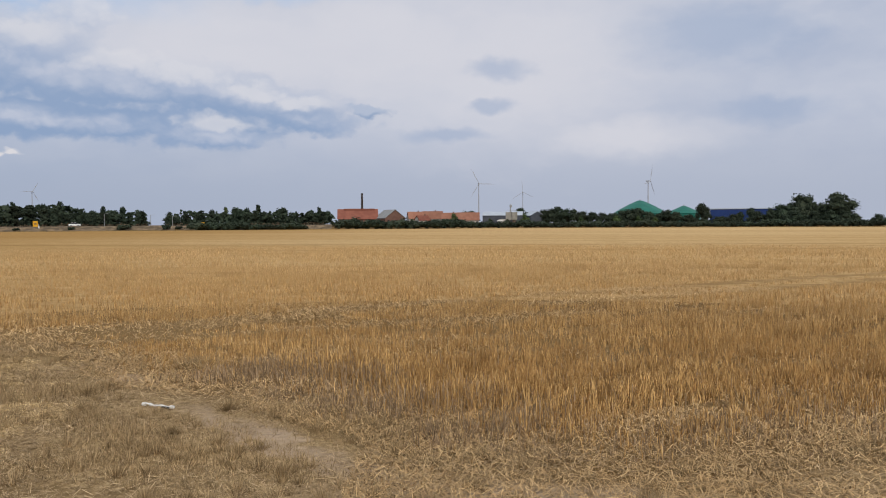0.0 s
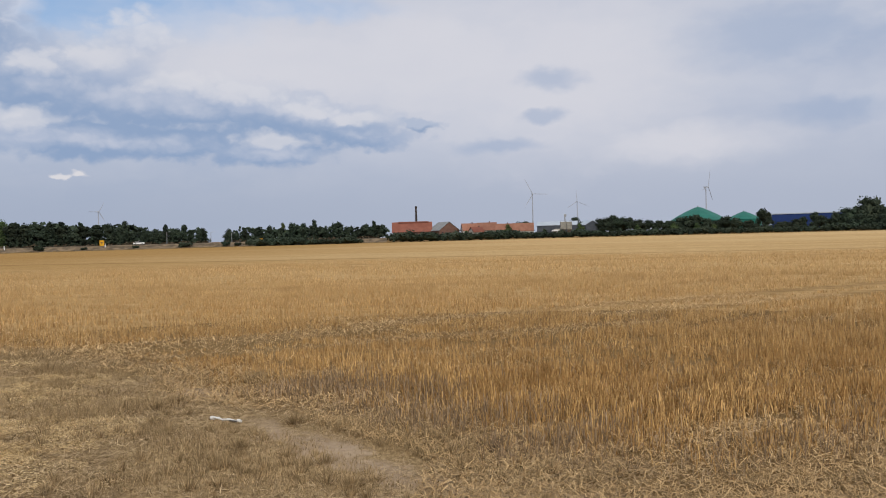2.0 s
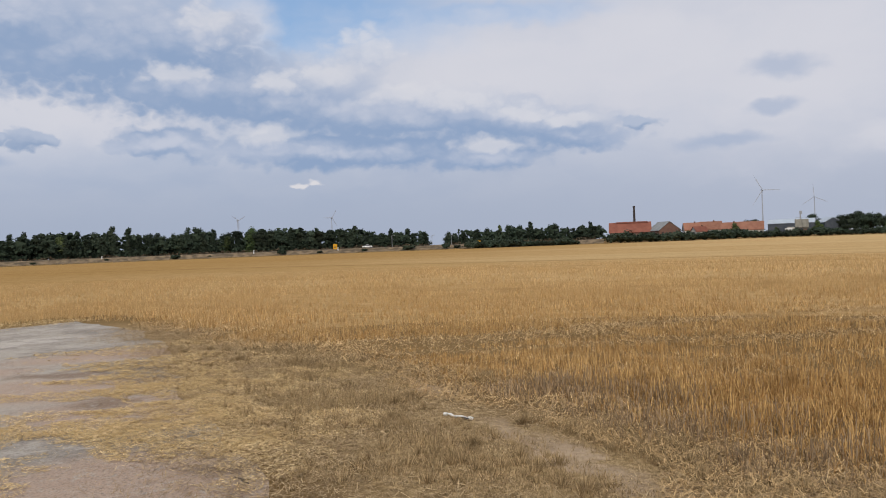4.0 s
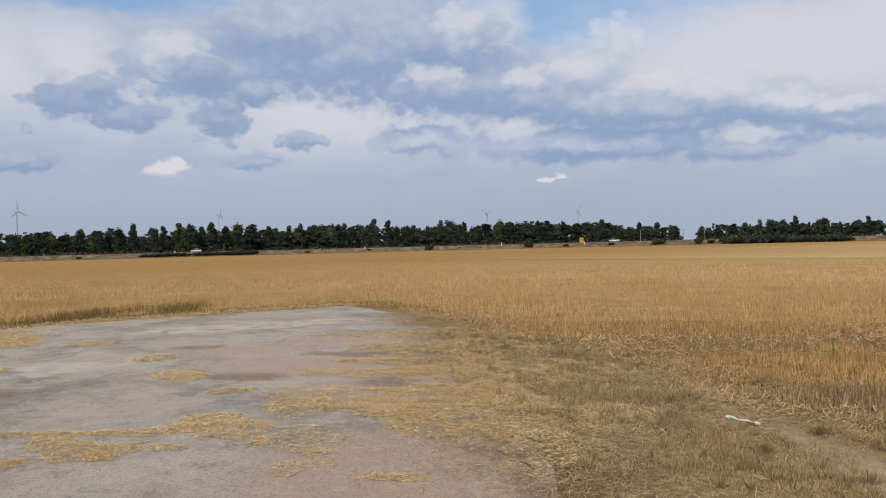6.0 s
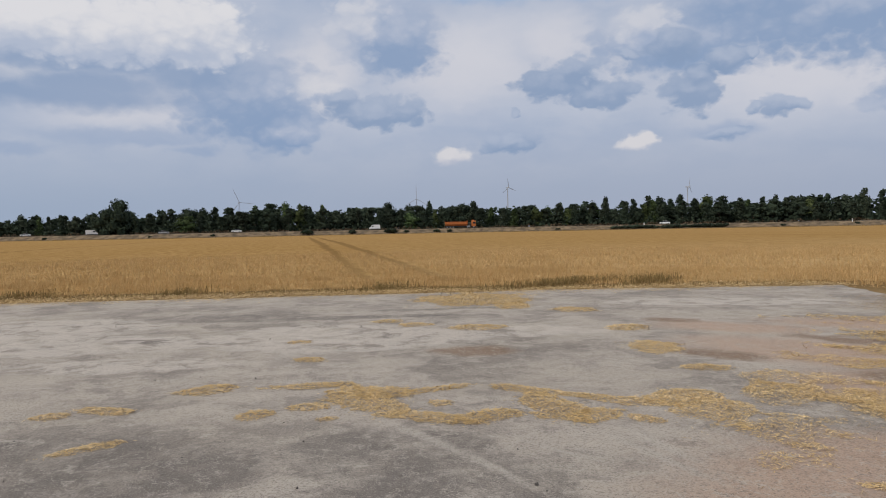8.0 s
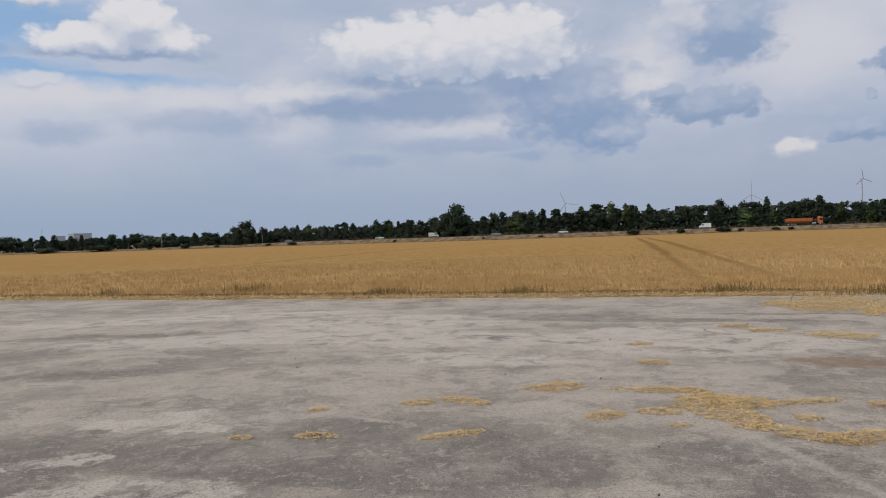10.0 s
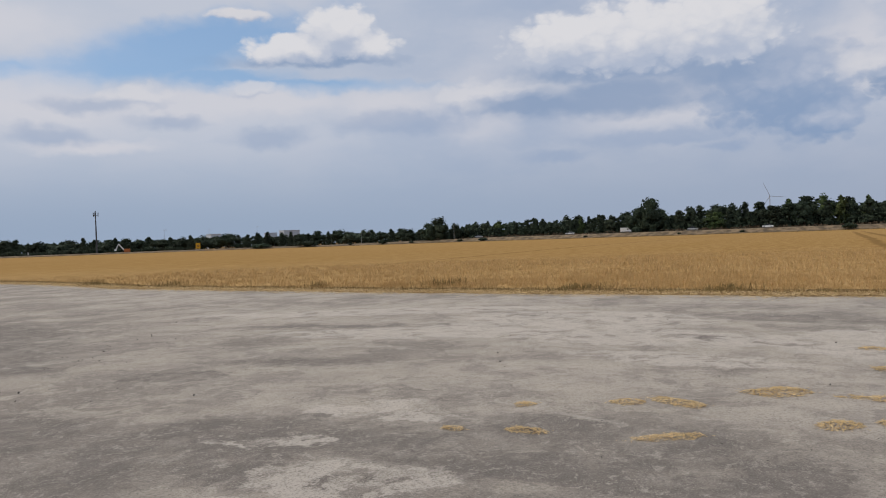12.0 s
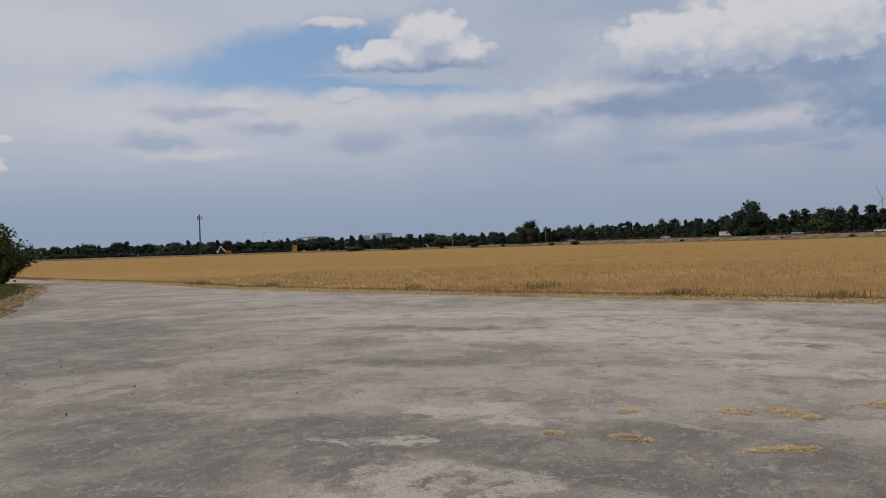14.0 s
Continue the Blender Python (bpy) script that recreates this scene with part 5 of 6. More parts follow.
def build_undergrowth():
    """Saplings and dead scrub at the feet of the roadside trees."""
    for name, mat, k, back, top, size, label in (("undergrowth", M_LEAF, 21000, (21, 36), 6.8, 0.85, "dark green undergrowth at the feet of the trees"), ("dead_scrub", M_SCRUB, 7000, (17.5, 22), 1.5, 0.5, "brown dead scrub beside the road")):
        az = rng.uniform(8.6, 108, k)
        a = np.radians(az)
        d = np.interp(az, EDGE_AZ, EDGE_D) + rng.uniform(*back, k)
        rise = top * (0.6 + 0.35 * wobble(az, az, 0.35) + 0.25 * wobble(az, az, 0.09))
        z = 1.0 + np.clip(rise, 0.15, None) * rng.uniform(0, 1, k)
        keep = np.abs(az - 19.95) > 0.6
        many(name, scatter(-np.sin(a) * d, np.cos(a) * d, z, size)[keep], 4, mat, label, "undergrowth")
    # the low far woods, closed behind their first trees
    k = 9000
    az = rng.uniform(107, 148, k)
    a, d = np.radians(az), rng.uniform(575, 620, k)
    z = (1.6 + d * np.tan(np.radians(0.55 + 0.1 * wobble(az, az, 0.5) + 0.07 * wobble(az, az, 0.14, 2.0)))) * rng.uniform(0, 1, k) ** 0.7
    many("far_woods", scatter(-np.sin(a) * d, np.cos(a) * d, z, 1.3), 4, M_LEAF, "low distant woods beyond the field", "woods")


build_tree_belt()
build_undergrowth()
build_back_woods()
build_far_woods()
build_bushes()


# ---- the village and the works beyond the field ----
def gabled(root, w, d, eave, ridge, wall, roof, along=True, overhang=0.5, openings=0):
    """Walls with gables and two roof slopes; along: the ridge runs along x."""
    a, b = (d, w) if along else (w, d)
    bm = prism(bmesh.new(), [(-a / 2, 0), (a / 2, 0), (a / 2, eave), (0, ridge - 0.25), (-a / 2, eave)], -b / 2, b / 2)
    turn = Matrix.Identity(4) if along else Matrix.Rotation(math.pi / 2, 4, "Z")
    bm.transform(turn)
    part("wall", bm, wall, root)
    slope = (ridge - eave) / (a / 2)
    for side in (-1, 1):
        y0, y1 = side * (a / 2 + overhang), 0.0
        z0, z1 = eave - slope * overhang, ridge
        bm = prism(bmesh.new(), [(y0, z0), (y1, z1), (y1, z1 + 0.22), (y0, z0 + 0.22)], -b / 2 - overhang, b / 2 + overhang)
        bm.transform(turn)
        part("roof", bm, roof, root)
    for k in range(openings):
        x = (k + 0.5) / openings * w - w / 2
        bm = box(bmesh.new(), x - 0.6, x + 0.6, -d / 2 - 0.06, -d / 2 + 0.1, eave * 0.35, eave * 0.75)
        part("window", bm, M_GLASS, root)


def build_works():
    root = thing("brick_works", "red brick works with tiled roof and tall dark chimney", "factory", m=around(6.15, 522, 0, 0))
    gabled(root, 25.5, 14, 4.9, 11.0, M_BRICK, M_TILE, True, 0.5, 9)
    part("roof_monitor", box(bmesh.new(), -9, 11, -1.2, 1.2, 10.6, 11.5, 0.1), M_TILE, root)
    bm = bmesh.new()
    rod(bm, (2.9, 4, 0), (2.9, 4, 21.2), 0.95, 0.62, 16)
    rod(bm, (2.9, 4, 20.7), (2.9, 4, 21.7), 0.74, 0.76, 16)
    part("chimney", bm, M_CHIMNEY, root, "tall dark brick chimney")
    root = thing("brick_barn", "brick barn with a grey roof and gable front", "barn", m=around(3.85, 514, 0, 24))
    gabled(root, 14, 17, 5.2, 10.4, M_BRICK, M_SLATE, False, 0.4, 3)
    for az, d, w, depth, eave, ridge, face, roof in ((2.0, 528, 10, 9, 4.8, 9.2, 10, M_TILE_ORANGE), (0.75, 536, 13, 10, 4.8, 9.6, -8, M_TILE_ORANGE), (1.5, 515, 8, 7, 3.6, 6.6, 30, M_TILE), (-0.55, 528, 11, 9, 4.6, 8.4, -12, M_TILE_ORANGE)):
        root = thing("house", "small village house with an orange tiled roof", "house", "village houses", around(az, d, 0, face))
        gabled(root, w, depth, eave, ridge, M_PLASTER, roof, True, 0.4, 3)
        part("chimney", box(bmesh.new(), 1.6, 2.3, -0.35, 0.35, ridge - 1.0, ridge + 0.9, 0.05), M_BRICK, root)
    root = thing("farm_house", "long house with orange tiles and white gable", "house", m=around(-1.85, 520, 0, 0))
    gabled(root, 14, 9, 3.6, 8.4, M_PLASTER, M_TILE_ORANGE, True, 0.3, 5)
    root = thing("metal_shed", "dark blue-grey shed with a pale metal roof", "shed", m=around(-4.35, 512, 0, -4))
    gabled(root, 25, 16, 6.3, 8.7, M_SHED_WALL, M_METAL_ROOF, True, 0.3, 0)
    part("gate", box(bmesh.new(), -2.0, 2.0, -8.08, -7.9, 0.05, 4.0, 0.03), M_PLASTER, root)
    root = thing("gable_shed", "grey shed with a pale roof and gable front", "shed", m=around(-6.55, 506, 0, 14))
    gabled(root, 9, 20, 6.0, 8.6, M_SHED_WALL, M_METAL_ROOF, False, 0.3, 0)
    root = thing("container", "small white container box beside the shed", "container", m=around(-4.15, 484, 0, 8))
    part("body", box(bmesh.new(), -1.8, 1.8, -1.2, 1.2, 0.15, 3.3, 0.06), M_WHITE, root)
    part("base_frame", box(bmesh.new(), -1.75, 1.75, -1.15, 1.15, 0, 0.16), M_DARK, root)
    root = thing("grain_silo", "pair of weathered square silos on a steel frame", "silo", m=around(-4.95, 480, 0, 6))
    for x in (-1.75, 1.75):
        bm = box(bmesh.new(), x - 1.65, x + 1.65, -1.6, 1.6, 3.4, 8.0, 0.08)
        part("silo_body", bm, M_SILO, root)
        bm = bmesh.new()
        bmesh.ops.create_cone(bm, cap_ends=True, segments=4, radius1=0.5, radius2=2.2, depth=1.4, matrix=Matrix.Translation((x, 0, 2.75)) @ Matrix.Rotation(math.pi / 4, 4, "Z"))
        part("hopper", bm, M_SILO, root)
    for x in (-3.2, 0, 3.2):
        for y in (-1.4, 1.4):
            part("leg", rod(bmesh.new(), (x, y, 0), (x, y, 8.2), 0.12, 0.12, 6), M_DARK, root)
    part("elevator_pipe", rod(bmesh.new(), (-0.6, 0, 7.6), (-0.6, 0, 12.2), 0.35, 0.3, 10), M_STEEL, root)
    part("top_box", box(bmesh.new(), -1.1, 0.3, -0.5, 0.5, 11.0, 12.6, 0.06), M_STEEL, root)
    part("rail", box(bmesh.new(), -3.4, 3.4, -1.7, -1.64, 8.9, 9.0), M_STEEL, root)
    for k in range(5):
        root = thing("brick_stack", "stack of red bricks on a pallet", "brick stack", "brick stacks", around(-4.65 - 0.24 * k, 470, 0, 5 * k))
        part("bricks", box(bmesh.new(), -0.85, 0.85, -0.6, 0.6, 0.15, random.uniform(1.2, 2.3), 0.04), M_BRICK, root)
        part("pallet", box(bmesh.new(), -0.9, 0.9, -0.65, 0.65, 0, 0.15), M_BARK, root)


def build_domes():
    for az, d, radius, wall, top in ((-14.0, 520, 17.0, 7.0, 15.4), (-16.95, 640, 12.5, 8.2, 14.0)):
        root = thing("digester_tank", "round tank with a green cone-shaped membrane roof", "tank", "green tanks", around(az, d, 0, 0))
        part("tank_wall", rod(bmesh.new(), (0, 0, 0), (0, 0, wall), radius, radius, 40), M_GREEN, root)
        bm = bmesh.new()
        steps = [(radius + 0.25, wall - 0.4), (radius + 0.25, wall), (radius * 0.72, wall + (top - wall) * 0.36), (radius * 0.4, wall + (top - wall) * 0.70), (radius * 0.12, wall + (top - wall) * 0.95), (0.3, top)]
        for (r0, z0), (r1, z1) in zip(steps, steps[1:]):
            rod(bm, (0, 0, z0), (0, 0, z1), r0, r1, 40, False)
        bmesh.ops.remove_doubles(bm, verts=bm.verts, dist=0.01)
        part("membrane_roof", bm, M_GREEN, root)
        part("vent", rod(bmesh.new(), (0, 0, top - 0.1), (0, 0, top + 0.6), 0.35, 0.3, 10), M_STEEL, root)
    root = thing("blue_hall", "long blue clad industrial hall with a pale roof edge", "hall", m=around(-20.9, 440, 0, 0))
    part("wall", box(bmesh.new(), -17, 17, 0, 24, 0, 8.0), M_BLUE, root)
    part("roof", box(bmesh.new(), -17.3, 17.3, -0.3, 24.3, 8.0, 8.45), M_METAL_ROOF, root)
    for k in range(5):
        part("gate", box(bmesh.new(), -14.5 + 6.6 * k, -10.5 + 6.6 * k, -0.06, 0.1, 0, 5.2), M_BLUE, root)
    for az, d, w, h in ((118.0, 780, 8, 14.6), (123.2, 820, 5, 13.8), (119.3, 800, 4, 13.0)):
        root = thing("white_hall", "distant white industrial building above the trees", "hall", "white buildings", around(az, d, 0, 20))
        part("wall", box(bmesh.new(), -w, w, 0, 14, 0, h), M_PALE_CLADDING, root)
        part("roof", box(bmesh.new(), -w - 0.3, w + 0.3, -0.3, 14.3, h, h + 0.5), M_PALE_CLADDING, root)
        part("window_band", box(bmesh.new(), -w * 0.8, w * 0.8, -0.08, 0.1, h - 3, h - 1.6), M_METAL_ROOF, root)


def build_turbines():
    """Wind turbines far behind: azimuth, distance, hub height, turn of the rotor's face, turn of the blades."""
    for az, el, hub, face, spin, length in ((-2.6, 2.83, 98, 10, -28, 41), (-5.77, 2.2, 98, 0, -4, 41), (-14.55, 2.86, 98, 70, 18, 41), (27.45, 2.2, 98, 20, 30, 32), (34.0, 2.2, 98, 35, 60, 30),
                                            (53.0, 2.5, 98, 75, 5, 25), (65.5, 2.8, 98, 30, -8, 23), (72.1, 2.12, 98, 0, 0, 50), (84.65, 2.05, 98, 10, -24, 50)):
        d = (hub - 1.6) / math.tan(radians(el))
        root = thing("wind_turbine", "pale grey three-bladed wind turbine on the horizon", "wind turbine", "wind turbines", around(az, d, 0, face))
        part("tower", rod(bmesh.new(), (0, 0, 0), (0, 0, hub), 1.7, 1.0, 16), M_TURBINE, root)
        part("nacelle", box(bmesh.new(), -1.5, 1.5, -4.5, 5.0, hub - 1.4, hub + 1.6, 0.5), M_TURBINE, root)
        part("rotor_hub", rod(bmesh.new(), (0, -4.4, hub), (0, -7.6, hub), 1.8, 0.7, 12), M_TURBINE, root)
        for k in range(3):
            bm = prism(bmesh.new(), [(-0.5, 0.8), (0.5, 0.8), (0.35, length * 0.6), (0.12, length), (-0.12, length), (-0.35, length * 0.6)], -0.5, 0.5)
            for v in bm.verts:
                q = v.co.z / length
                v.co.x *= (2.6 if 0.1 < q < 0.7 else 1.2) * (1.15 - q)
            bm.transform(Matrix.Translation((0, -5.8, hub)) @ Matrix.Rotation(radians(spin + 120 * k), 4, "Y"))
            part("blade", bm, M_TURBINE, root)


# ---- along the road ----
def wheel(parent, x, y, r, w=0.28, rim=True):
    bm = bmesh.new()
    rod(bm, (x, y - w / 2, r), (x, y + w / 2, r), r, r, 18)
    tyre = part("wheel", bm, M_RUBBER, parent)
    if rim:
        part("rim", rod(bmesh.new(), (x, y - w / 2 - 0.02, r), (x, y + w / 2 + 0.02, r), r * 0.58, r * 0.58, 14), M_RIM, tyre)
    return tyre


def on_road(az, side=0.0):
    """A pose on the road, heading along it to the right as seen from the yard."""
    d = far_edge(az) + 12.5 + side
    return around(az, d, 1.28, 0)


def build_truck():
    root = thing("tipper_truck", "orange articulated tipper truck on the road", "truck", m=on_road(69.0, -1.7))
    part("cab", prism(bmesh.new(), [(-1.2, 0.75), (1.2, 0.75), (1.2, 2.9), (0.95, 3.2), (-0.95, 3.2), (-1.2, 2.9)], 4.9, 6.8), M_ORANGE, root)
    part("windscreen", box(bmesh.new(), 6.76, 6.84, -1.05, 1.05, 1.8, 2.8, 0.03), M_GLASS, root)
    for y in (-1.22, 1.22):
        part("side_window", box(bmesh.new(), 5.6, 6.5, y - 0.02, y + 0.02, 1.9, 2.7, 0.01), M_GLASS, root)
        part("mirror", box(bmesh.new(), 6.55, 6.7, y * 1.12 - 0.12, y * 1.12 + 0.12, 1.9, 2.6, 0.03), M_DARK, root)
    part("roof_fairing", prism(bmesh.new(), [(-0.9, 3.18), (0.9, 3.18), (0.7, 3.5), (-0.7, 3.5)], 5.0, 5.9), M_ORANGE, root)
    part("chassis", box(bmesh.new(), -6.6, 6.6, -0.5, 0.5, 0.62, 0.95, 0.05), M_DARK, root)
    bm = prism(bmesh.new(), [(-1.25, 1.75), (-0.8, 1.1), (0.8, 1.1), (1.25, 1.75), (1.25, 2.75), (-1.25, 2.75)], -6.8, 3.0)
    part("tipper_body", bm, M_ORANGE, root)
    part("top_rail", box(bmesh.new(), -6.85, 3.05, -1.32, 1.32, 2.72, 2.86, 0.03), M_ORANGE, root)
    for k in range(6):
        for y in (-1.27, 1.27):
            part("side_rib", box(bmesh.new(), -6.2 + 1.7 * k, -6.05 + 1.7 * k, y - 0.05, y + 0.05, 1.75, 2.72), M_ORANGE, root)
    part("front_wall", box(bmesh.new(), 2.85, 3.15, -1.2, 1.2, 1.6, 3.3, 0.05), M_ORANGE, root)
    part("ladder", box(bmesh.new(), 3.5, 4.5, -0.5, 0.5, 0.9, 2.2, 0.08), M_DARK, root, "dark gear behind the cab")
    part("fuel_tank", rod(bmesh.new(), (2.9, -1.0, 0.75), (4.3, -1.0, 0.75), 0.32, 0.32, 12), M_STEEL, root)
    for x in (5.9, 3.2, -3.2, -4.5, -5.8):
        for y in (-1.05, 1.05):
            wheel(root, x, y, 0.52)


def windscreen_plate():
    bm = box(bmesh.new(), -0.02, 0.02, -0.84, 0.84, -1.2, 0)
    bm.transform(Matrix.Translation((1.465, 0, 2.365)) @ Matrix.Rotation(radians(-38.3), 4, "Y"))
    return bm


def build_van(az, side, head=1):
    root = thing("van", "white delivery van on the road", "van", "vans on the road", on_road(az, side) @ Matrix.Rotation(0 if head > 0 else math.pi, 4, "Z") @ Matrix.Scale(0.88, 4))
    outline = [(-2.75, 0.45), (2.75, 0.45), (2.8, 1.15), (2.2, 1.4), (1.45, 2.35), (1.1, 2.55), (-2.7, 2.6), (-2.8, 2.4)]
    bm = prism(bmesh.new(), outline, -0.98, 0.98)
    bm.transform(Matrix.Rotation(math.pi / 2, 4, "Z") @ Matrix.Rotation(0, 4, "X"))
    bm.transform(Matrix.Diagonal((-1, 1, 1, 1)))
    bmesh.ops.recalc_face_normals(bm, faces=bm.faces)
    part("body", bm, M_WHITE, root)
    part("windscreen", windscreen_plate(), M_GLASS, root)
    for y in (-0.99, 0.99):
        part("side_window", box(bmesh.new(), 0.55, 1.45, y - 0.015, y + 0.015, 1.5, 2.15, 0.01), M_GLASS, root)
        part("sill_trim", box(bmesh.new(), -1.6, 1.6, y - 0.02, y + 0.02, 0.42, 0.6), M_DARK, root)
        for x in (-1.75, 1.85):
            wheel(root, x, y * 0.92, 0.35, 0.24)


def build_car(az, side, mat, label, head=1):
    root = thing("car", label, "car", "cars on the road", on_road(az, side) @ Matrix.Rotation(0 if head > 0 else math.pi, 4, "Z"))
    bm = bmesh.new()
    prism(bm, [(-0.87, 0.28), (0.87, 0.28), (0.9, 0.62), (0.84, 0.9), (-0.84, 0.9), (-0.9, 0.62)], -2.15, 2.15)
    part("body", bm, mat, root)
    bm = bmesh.new()
    bmesh.ops.create_cone(bm, cap_ends=True, segments=4, radius1=1.16, radius2=0.86, depth=0.55, matrix=Matrix.Translation((-0.25, 0, 1.17)) @ Matrix.Diagonal((1.75, 1.0, 1, 1)) @ Matrix.Rotation(math.pi / 4, 4, "Z"))
    part("glasshouse", bm, M_GLASS, root)
    part("roof", box(bmesh.new(), -1.2, 0.7, -0.58, 0.58, 1.43, 1.49, 0.02), mat, root)
    for y in (-0.8, 0.8):
        for x in (-1.35, 1.35):
            wheel(root, x, y, 0.31, 0.2)


def build_poles():
    root = thing("radio_mast", "dark slender radio mast with antennas", "mast", m=around(130.85, 505, 0, 0))
    part("shaft", rod(bmesh.new(), (0, 0, 0), (0, 0, 25.6), 0.55, 0.28, 10), M_DARK, root)
    for k in range(3):
        a = k * math.tau / 3 + 0.3
        x, y = math.cos(a) * 1.5, math.sin(a) * 1.5
        part("arm", rod(bmesh.new(), (0, 0, 23.0), (x, y, 23.2), 0.1, 0.1, 6), M_DARK, root)
        part("antenna", box(bmesh.new(), x - 0.2, x + 0.2, y - 0.2, y + 0.2, 22.4, 24.8, 0.05), M_DARK, root)
    for az, d, h in ((106.4, 432, 9.5), (20.3, 352, 6.5), (23.2, 352, 7.0), (18.9, 352, 6.0), (126.6, 560, 14.2), (123.65, 600, 14.5), (120.4, 620, 15.8), (113.1, 500, 9.0), (142.8, 540, 6.0), (101.2, 430, 6.5)):
        root = thing("street_lamp", "thin grey street lamp by the road", "street lamp", "street lamps", around(az, d, 0.0, 10))
        part("post", rod(bmesh.new(), (0, 0, 0), (0, 0, h), 0.13, 0.08, 8), M_STEEL, root)
        part("arm", rod(bmesh.new(), (0, 0, h - 0.05), (1.2, 0, h + 0.15), 0.06, 0.05, 6), M_STEEL, root)
        part("lamp_head", box(bmesh.new(), 0.9, 1.6, -0.14, 0.14, h + 0.08, h + 0.22, 0.03), M_STEEL, root)
    for az, d, w, h, z in ((27.3, 346, 1.7, 2.2, 2.0), (124.42, 500, 2.7, 3.3, 1.6), (16.9, 350, 1.2, 1.4, 2.0)):
        root = thing("road_sign", "yellow road sign board on two posts", "road sign", "road signs", around(az, d, 0.0, 0))
        part("board", box(bmesh.new(), -w / 2, w / 2, -0.06, 0.06, z, z + h, 0.03), M_YELLOW, root)
        part("text_bar", box(bmesh.new(), -w * 0.3, w * 0.3, -0.075, -0.055, z + h * 0.55, z + h * 0.65), M_DARK, root)
        part("text_bar", box(bmesh.new(), -w * 0.25, w * 0.25, -0.075, -0.055, z + h * 0.3, z + h * 0.4), M_DARK, root)
        for x in (-w * 0.32, w * 0.32):
            part("post", rod(bmesh.new(), (x, 0.08, 0), (x, 0.08, z + h), 0.06, 0.06, 8), M_STEEL, root)
    for az, over in ((27.1, 4), (42.9, 6), (33.0, 5), (56.0, 5), (134.9, 6)):
        root = thing("marker_post", "short white marker post beside the road", "marker post", "marker posts", around(az, far_edge(az) + over, 0.6, 0))
        part("post", box(bmesh.new(), -0.18, 0.18, -0.12, 0.12, 0, 1.5, 0.03), M_WHITE, root)
        part("dark_band", box(bmesh.new(), -0.185, 0.185, -0.125, 0.125, 1.1, 1.25), M_DARK, root)
    root = thing("excavator", "orange excavator with a raised white arm", "excavator", m=around(129.0, 500, 0, 0))
    part("undercarriage", box(bmesh.new(), -1.9, 1.9, -1.3, 1.3, 0, 0.9, 0.2), M_DARK, root)
    part("cabin", box(bmesh.new(), -1.6, 1.8, -1.2, 1.2, 0.9, 3.0, 0.15), M_ORANGE, root)
    part("boom", rod(bmesh.new(), (-1.2, 0, 2.0), (-4.4, 0, 5.8), 0.35, 0.3, 8), M_WHITE, root)
    part("stick", rod(bmesh.new(), (-4.4, 0, 5.8), (-6.0, 0, 2.8), 0.28, 0.22, 8), M_WHITE, root)
    part("bucket", box(bmesh.new(), -6.9, -5.5, -0.6, 0.6, 1.9, 2.9, 0.2), M_WHITE, root)


build_works()
build_domes()
build_turbines()
build_truck()
build_van(94.2, -1.7, 1)
build_van(75.2, 1.7, -1)
for az, side, mat, label, head in ((84.9, 1.6, M_WHITE, "white car driving along the road", -1), (25.0, -1.6, M_WHITE, "white car on the road", 1), (98.1, 1.6, M_WHITE, "white car on the road", -1), (54.6, 1.6, M_WHITE, "white car on the road", -1),
                                   (104.6, 1.6, M_STEEL, "silver car on the road", 1), (89.7, -1.6, M_STEEL, "silver car on the road", 1)):
    build_car(az, side, mat, label, head)
build_poles()


# ---- beside the lane ----
def build_hawthorn():
    """The bush at the mouth of the lane: many thin shoots and small leaves."""
    random.seed(14)
    root = thing("hawthorn_bush", "green hawthorn bush with loose shoots beside the lane", "bush", m=pose(-32.25, -43.45, 0.0))
    wood, leaves = bmesh.new(), bmesh.new()
    for k in range(90):
        a, out = random.uniform(0, math.tau), random.uniform(0.3, 2.7)
        h = (3.45 - 0.42 * out * out * 0.5) * random.uniform(0.55, 1.08)
        tip = Vector((math.cos(a) * out, math.sin(a) * out, max(0.5, h)))
        foot = Vector((math.cos(a) * out * 0.25, math.sin(a) * out * 0.25, 0))
        mid = foot.lerp(tip, 0.55) + Vector((random.uniform(-0.2, 0.2), random.uniform(-0.2, 0.2), 0.25))
        rod(wood, foot, mid, 0.035, 0.022, 5)
        rod(wood, mid, tip, 0.022, 0.008, 4)
        for q in range(150):
            t = random.uniform(0.15, 1.03)
            p = (foot.lerp(mid, t / 0.55) if t < 0.55 else mid.lerp(tip, (t - 0.55) / 0.45)) + Vector((random.gauss(0, 0.17), random.gauss(0, 0.17), random.gauss(0, 0.13)))
            leaf_cards(leaves, p, (0.07, 0.07, 0.07), 1, 0.11)
    for k in range(9):
        a = k * math.tau / 9
        lobe(leaves, (math.cos(a) * 1.3, math.sin(a) * 1.3, random.uniform(0.9, 1.9)), (0.42, 0.42, 0.42))
    part("stems", wood, M_BARK, root)
    part("leaves", leaves, M_HAWTHORN, root)


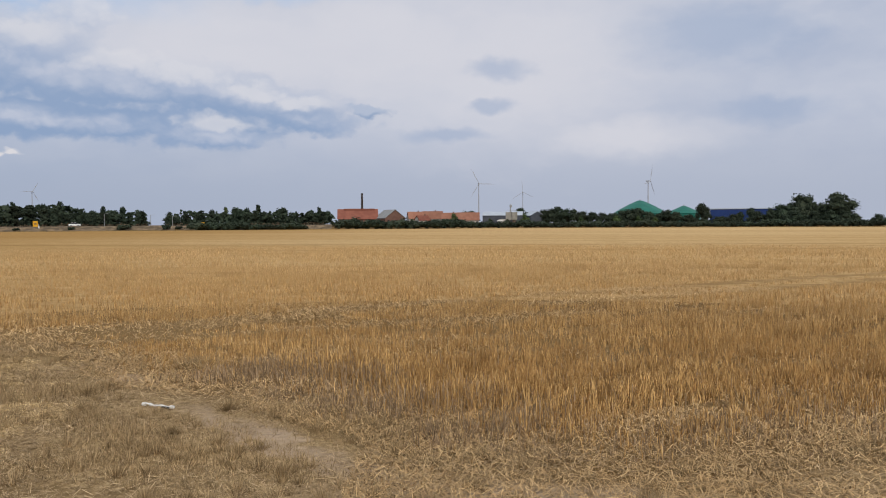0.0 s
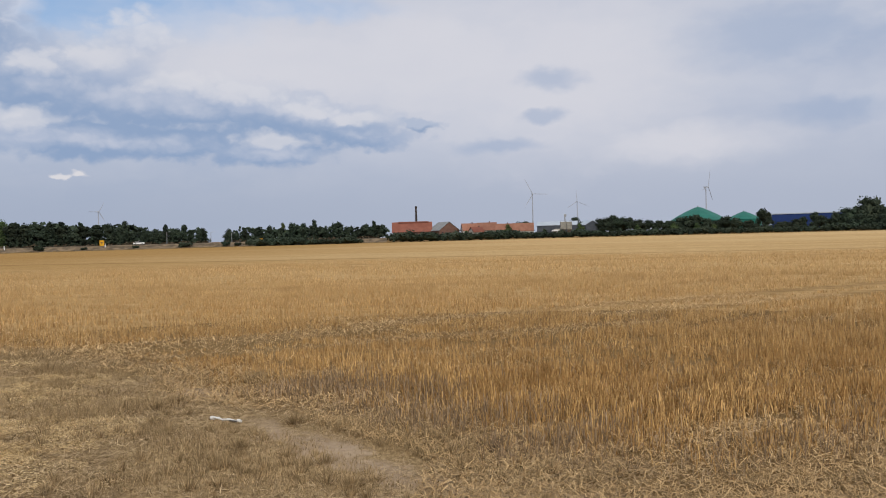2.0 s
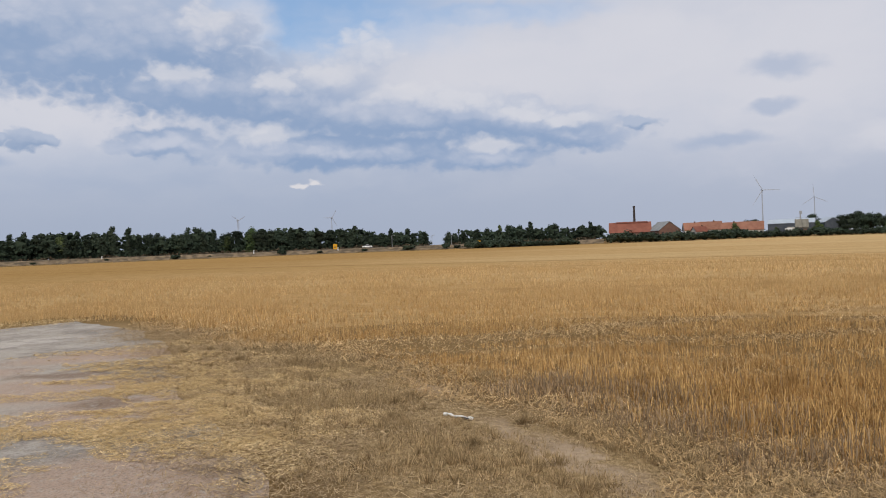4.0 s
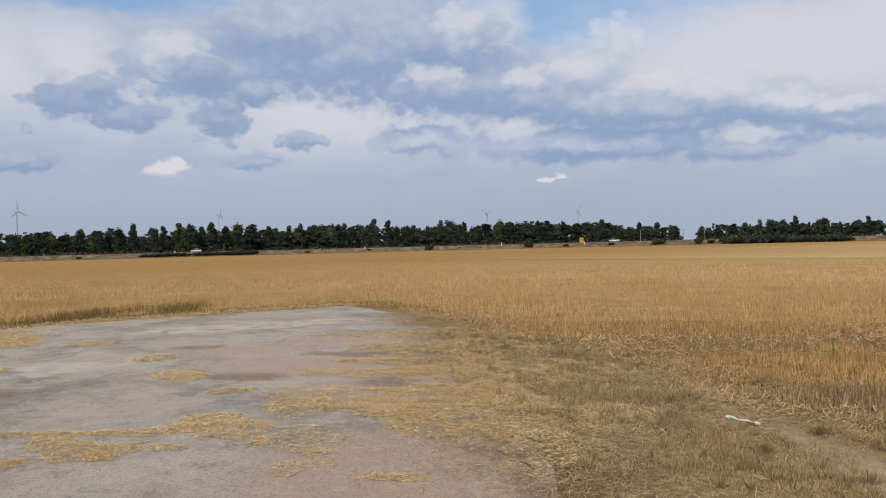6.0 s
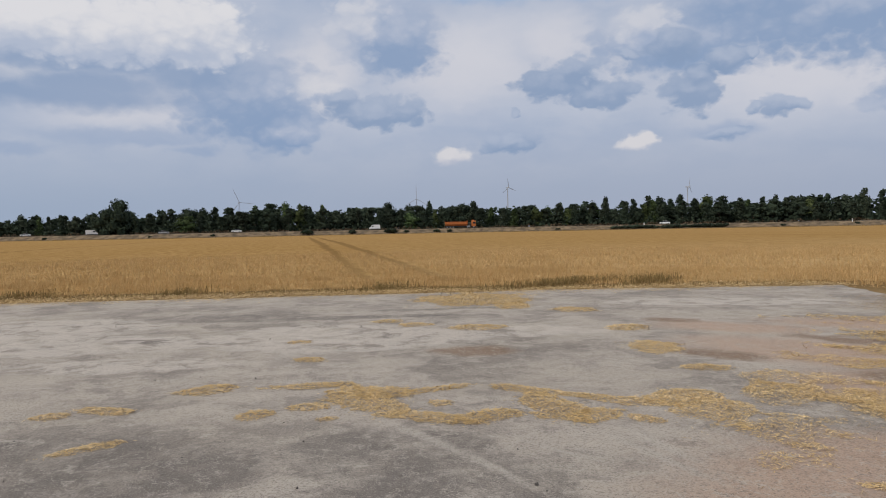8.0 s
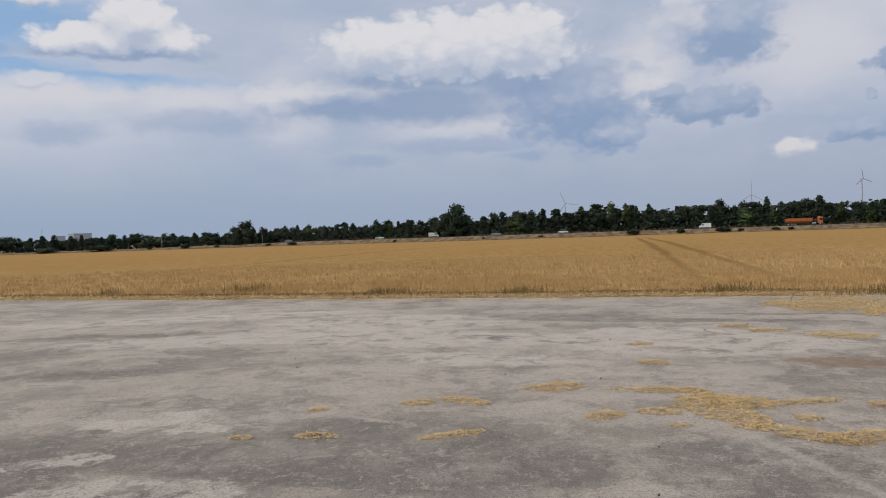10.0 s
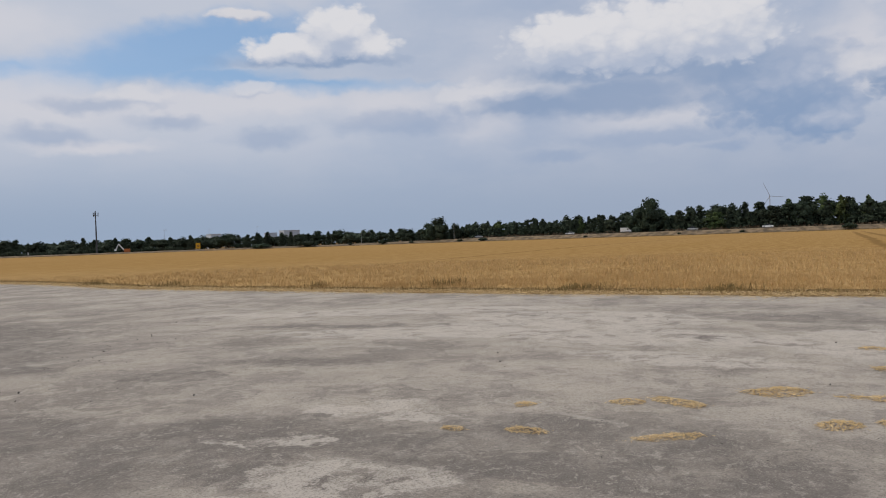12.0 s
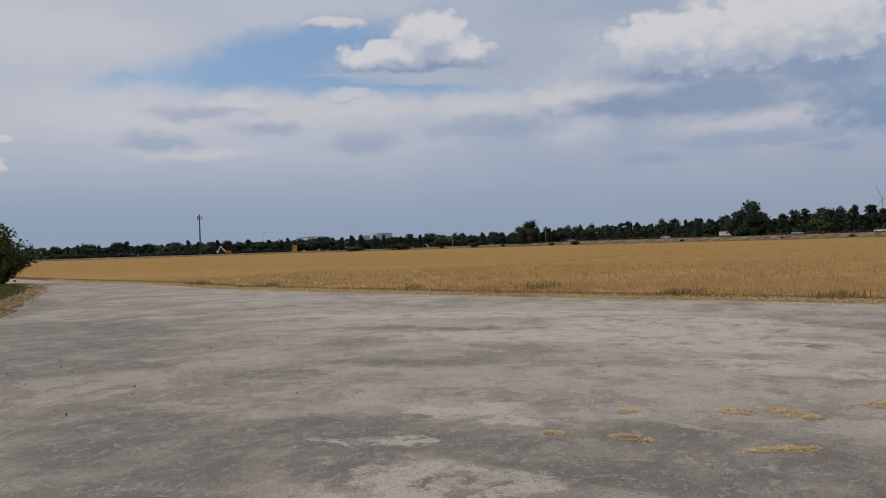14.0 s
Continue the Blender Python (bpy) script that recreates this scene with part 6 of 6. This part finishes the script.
def build_lane_grass():
    """The grass that borders the lane under the bush."""
    bm = bmesh.new()
    pts = [(-15.6, -21.2), (-18.4, -24.4), (-22.2, -28.2), (-26.0, -32.2), (-29.0, -35.6), (-31.6, -39.2), (-34.0, -44.0), (-36.5, -54.0), (-22, -52), (-12, -34), (-10, -22)]
    vs = [bm.verts.new((x, y, 0.03)) for x, y in pts]
    f = bm.faces.new(vs)
    if f.normal.z < 0:
        f.normal_flip()
    bmesh.ops.triangulate(bm, faces=[f])
    tagged(link("grass_verge", bm, M_BANK), "dry grass verge beside the lane", "grass verge", kind="structure")
    k = 60000
    x, y = rng.uniform(-36, -13, k), rng.uniform(-50, -20, k)
    edge = np.interp(x, [-36.5, -34, -31.6, -29, -26, -22.2, -18.4, -15.6], [-54, -44, -39.2, -35.6, -32.2, -28.2, -24.4, -21.2])
    inside = (edge - y) * 0.7 + 0.2 * wobble(x, y, 0.8)
    keep = (inside > 0.3) & (inside < 9)
    x, y, inside = x[keep], y[keep], inside[keep]
    many("lane_grass", blades(x, y, np.clip(0.05 + inside * 0.05, 0.04, 0.2) * rng.uniform(0.5, 1.3, len(x)), 0.03 * rng.uniform(0.6, 1.3, len(x)), 0.5, 0.03), 4, M_GRASS, "green and dry grass beside the lane", "grass")
    k = 14000
    x = rng.uniform(-35, -14, k)
    y = np.interp(x, [-34, -31.6, -29, -26, -22.2, -18.4, -15.6], [-44, -39.2, -35.6, -32.2, -28.2, -24.4, -21.2]) + rng.normal(0.15, 0.35, k)
    many("lane_straw", lying(x, y, rng.uniform(0.05, 0.15, k), 0.018 * rng.uniform(0.6, 1.3, k), 0.03, 0.2), 4, M_DRYGRASS, "pale straw along the lane's edge", "straw")


build_hawthorn()
build_lane_grass()


# ---- the thing lying on the verge ----
def build_pipe():
    """A crushed white plastic tube on the trodden grass."""
    a, b = Vector((-2.66, 6.93, 0.035)), Vector((-2.35, 6.79, 0.035))
    root = thing("plastic_tube", "crushed white plastic tube lying on dead grass", "tube", m=pose(-2.505, 6.86, 0.0, 0, 0, math.degrees(math.atan2((b - a).y, (b - a).x))))
    bm = bmesh.new()
    rows, half = [], (b - a).length / 2
    for i in range(15):
        x = -half + 2 * half * i / 14
        flat = 0.55 + 0.35 * abs(math.sin(i * 1.7))
        r = 0.014 * (1.1 if i in (0, 14) else 1.0) * (0.85 + 0.25 * math.sin(i * 2.3))
        rows.append([bm.verts.new((x, math.cos(t) * r * 1.25 + 0.008 * math.sin(i * 0.6), 0.021 + math.sin(t) * r * flat + 0.006 * math.sin(i * 0.9))) for t in [k * math.tau / 10 for k in range(10)]])
    for r, s in zip(rows, rows[1:]):
        for k in range(10):
            bm.faces.new((r[k], r[(k + 1) % 10], s[(k + 1) % 10], s[k]))
    bmesh.ops.recalc_face_normals(bm, faces=bm.faces)
    part("tube", bm, M_PLASTIC, root, smooth=True)
    for end in (-1, 1):
        bm = rod(bmesh.new(), (end * (half - 0.03), 0.0, 0.021), (end * (half + 0.006), 0.0, 0.021), 0.016, 0.015, 12)
        part("end_cap", bm, M_PLASTIC, root)
    part("label_strip", box(bmesh.new(), 0.06, 0.15, -0.0235, -0.018, 0.014, 0.028, 0.002), M_DARK, root, "small dark printed strip")


build_pipe()


def build_twig():
    """A dry forked twig on the dirt of the yard."""
    root = thing("twig", "dry forked twig lying on the dusty concrete", "twig", m=pose(-3.36, 4.67, 0.014, 0, 0, -31))
    bm = bmesh.new()
    path = [(-0.09, 0.0, 0.006), (-0.03, 0.012, 0.012), (0.03, -0.004, 0.008), (0.10, 0.01, 0.006)]
    for p, q in zip(path, path[1:]):
        rod(bm, p, q, 0.005, 0.004, 6)
    part("stem", bm, M_BARK, root)
    part("fork", rod(bmesh.new(), (0.0, 0.004, 0.010), (0.05, 0.05, 0.012), 0.0035, 0.002, 6), M_BARK, root)


build_twig()
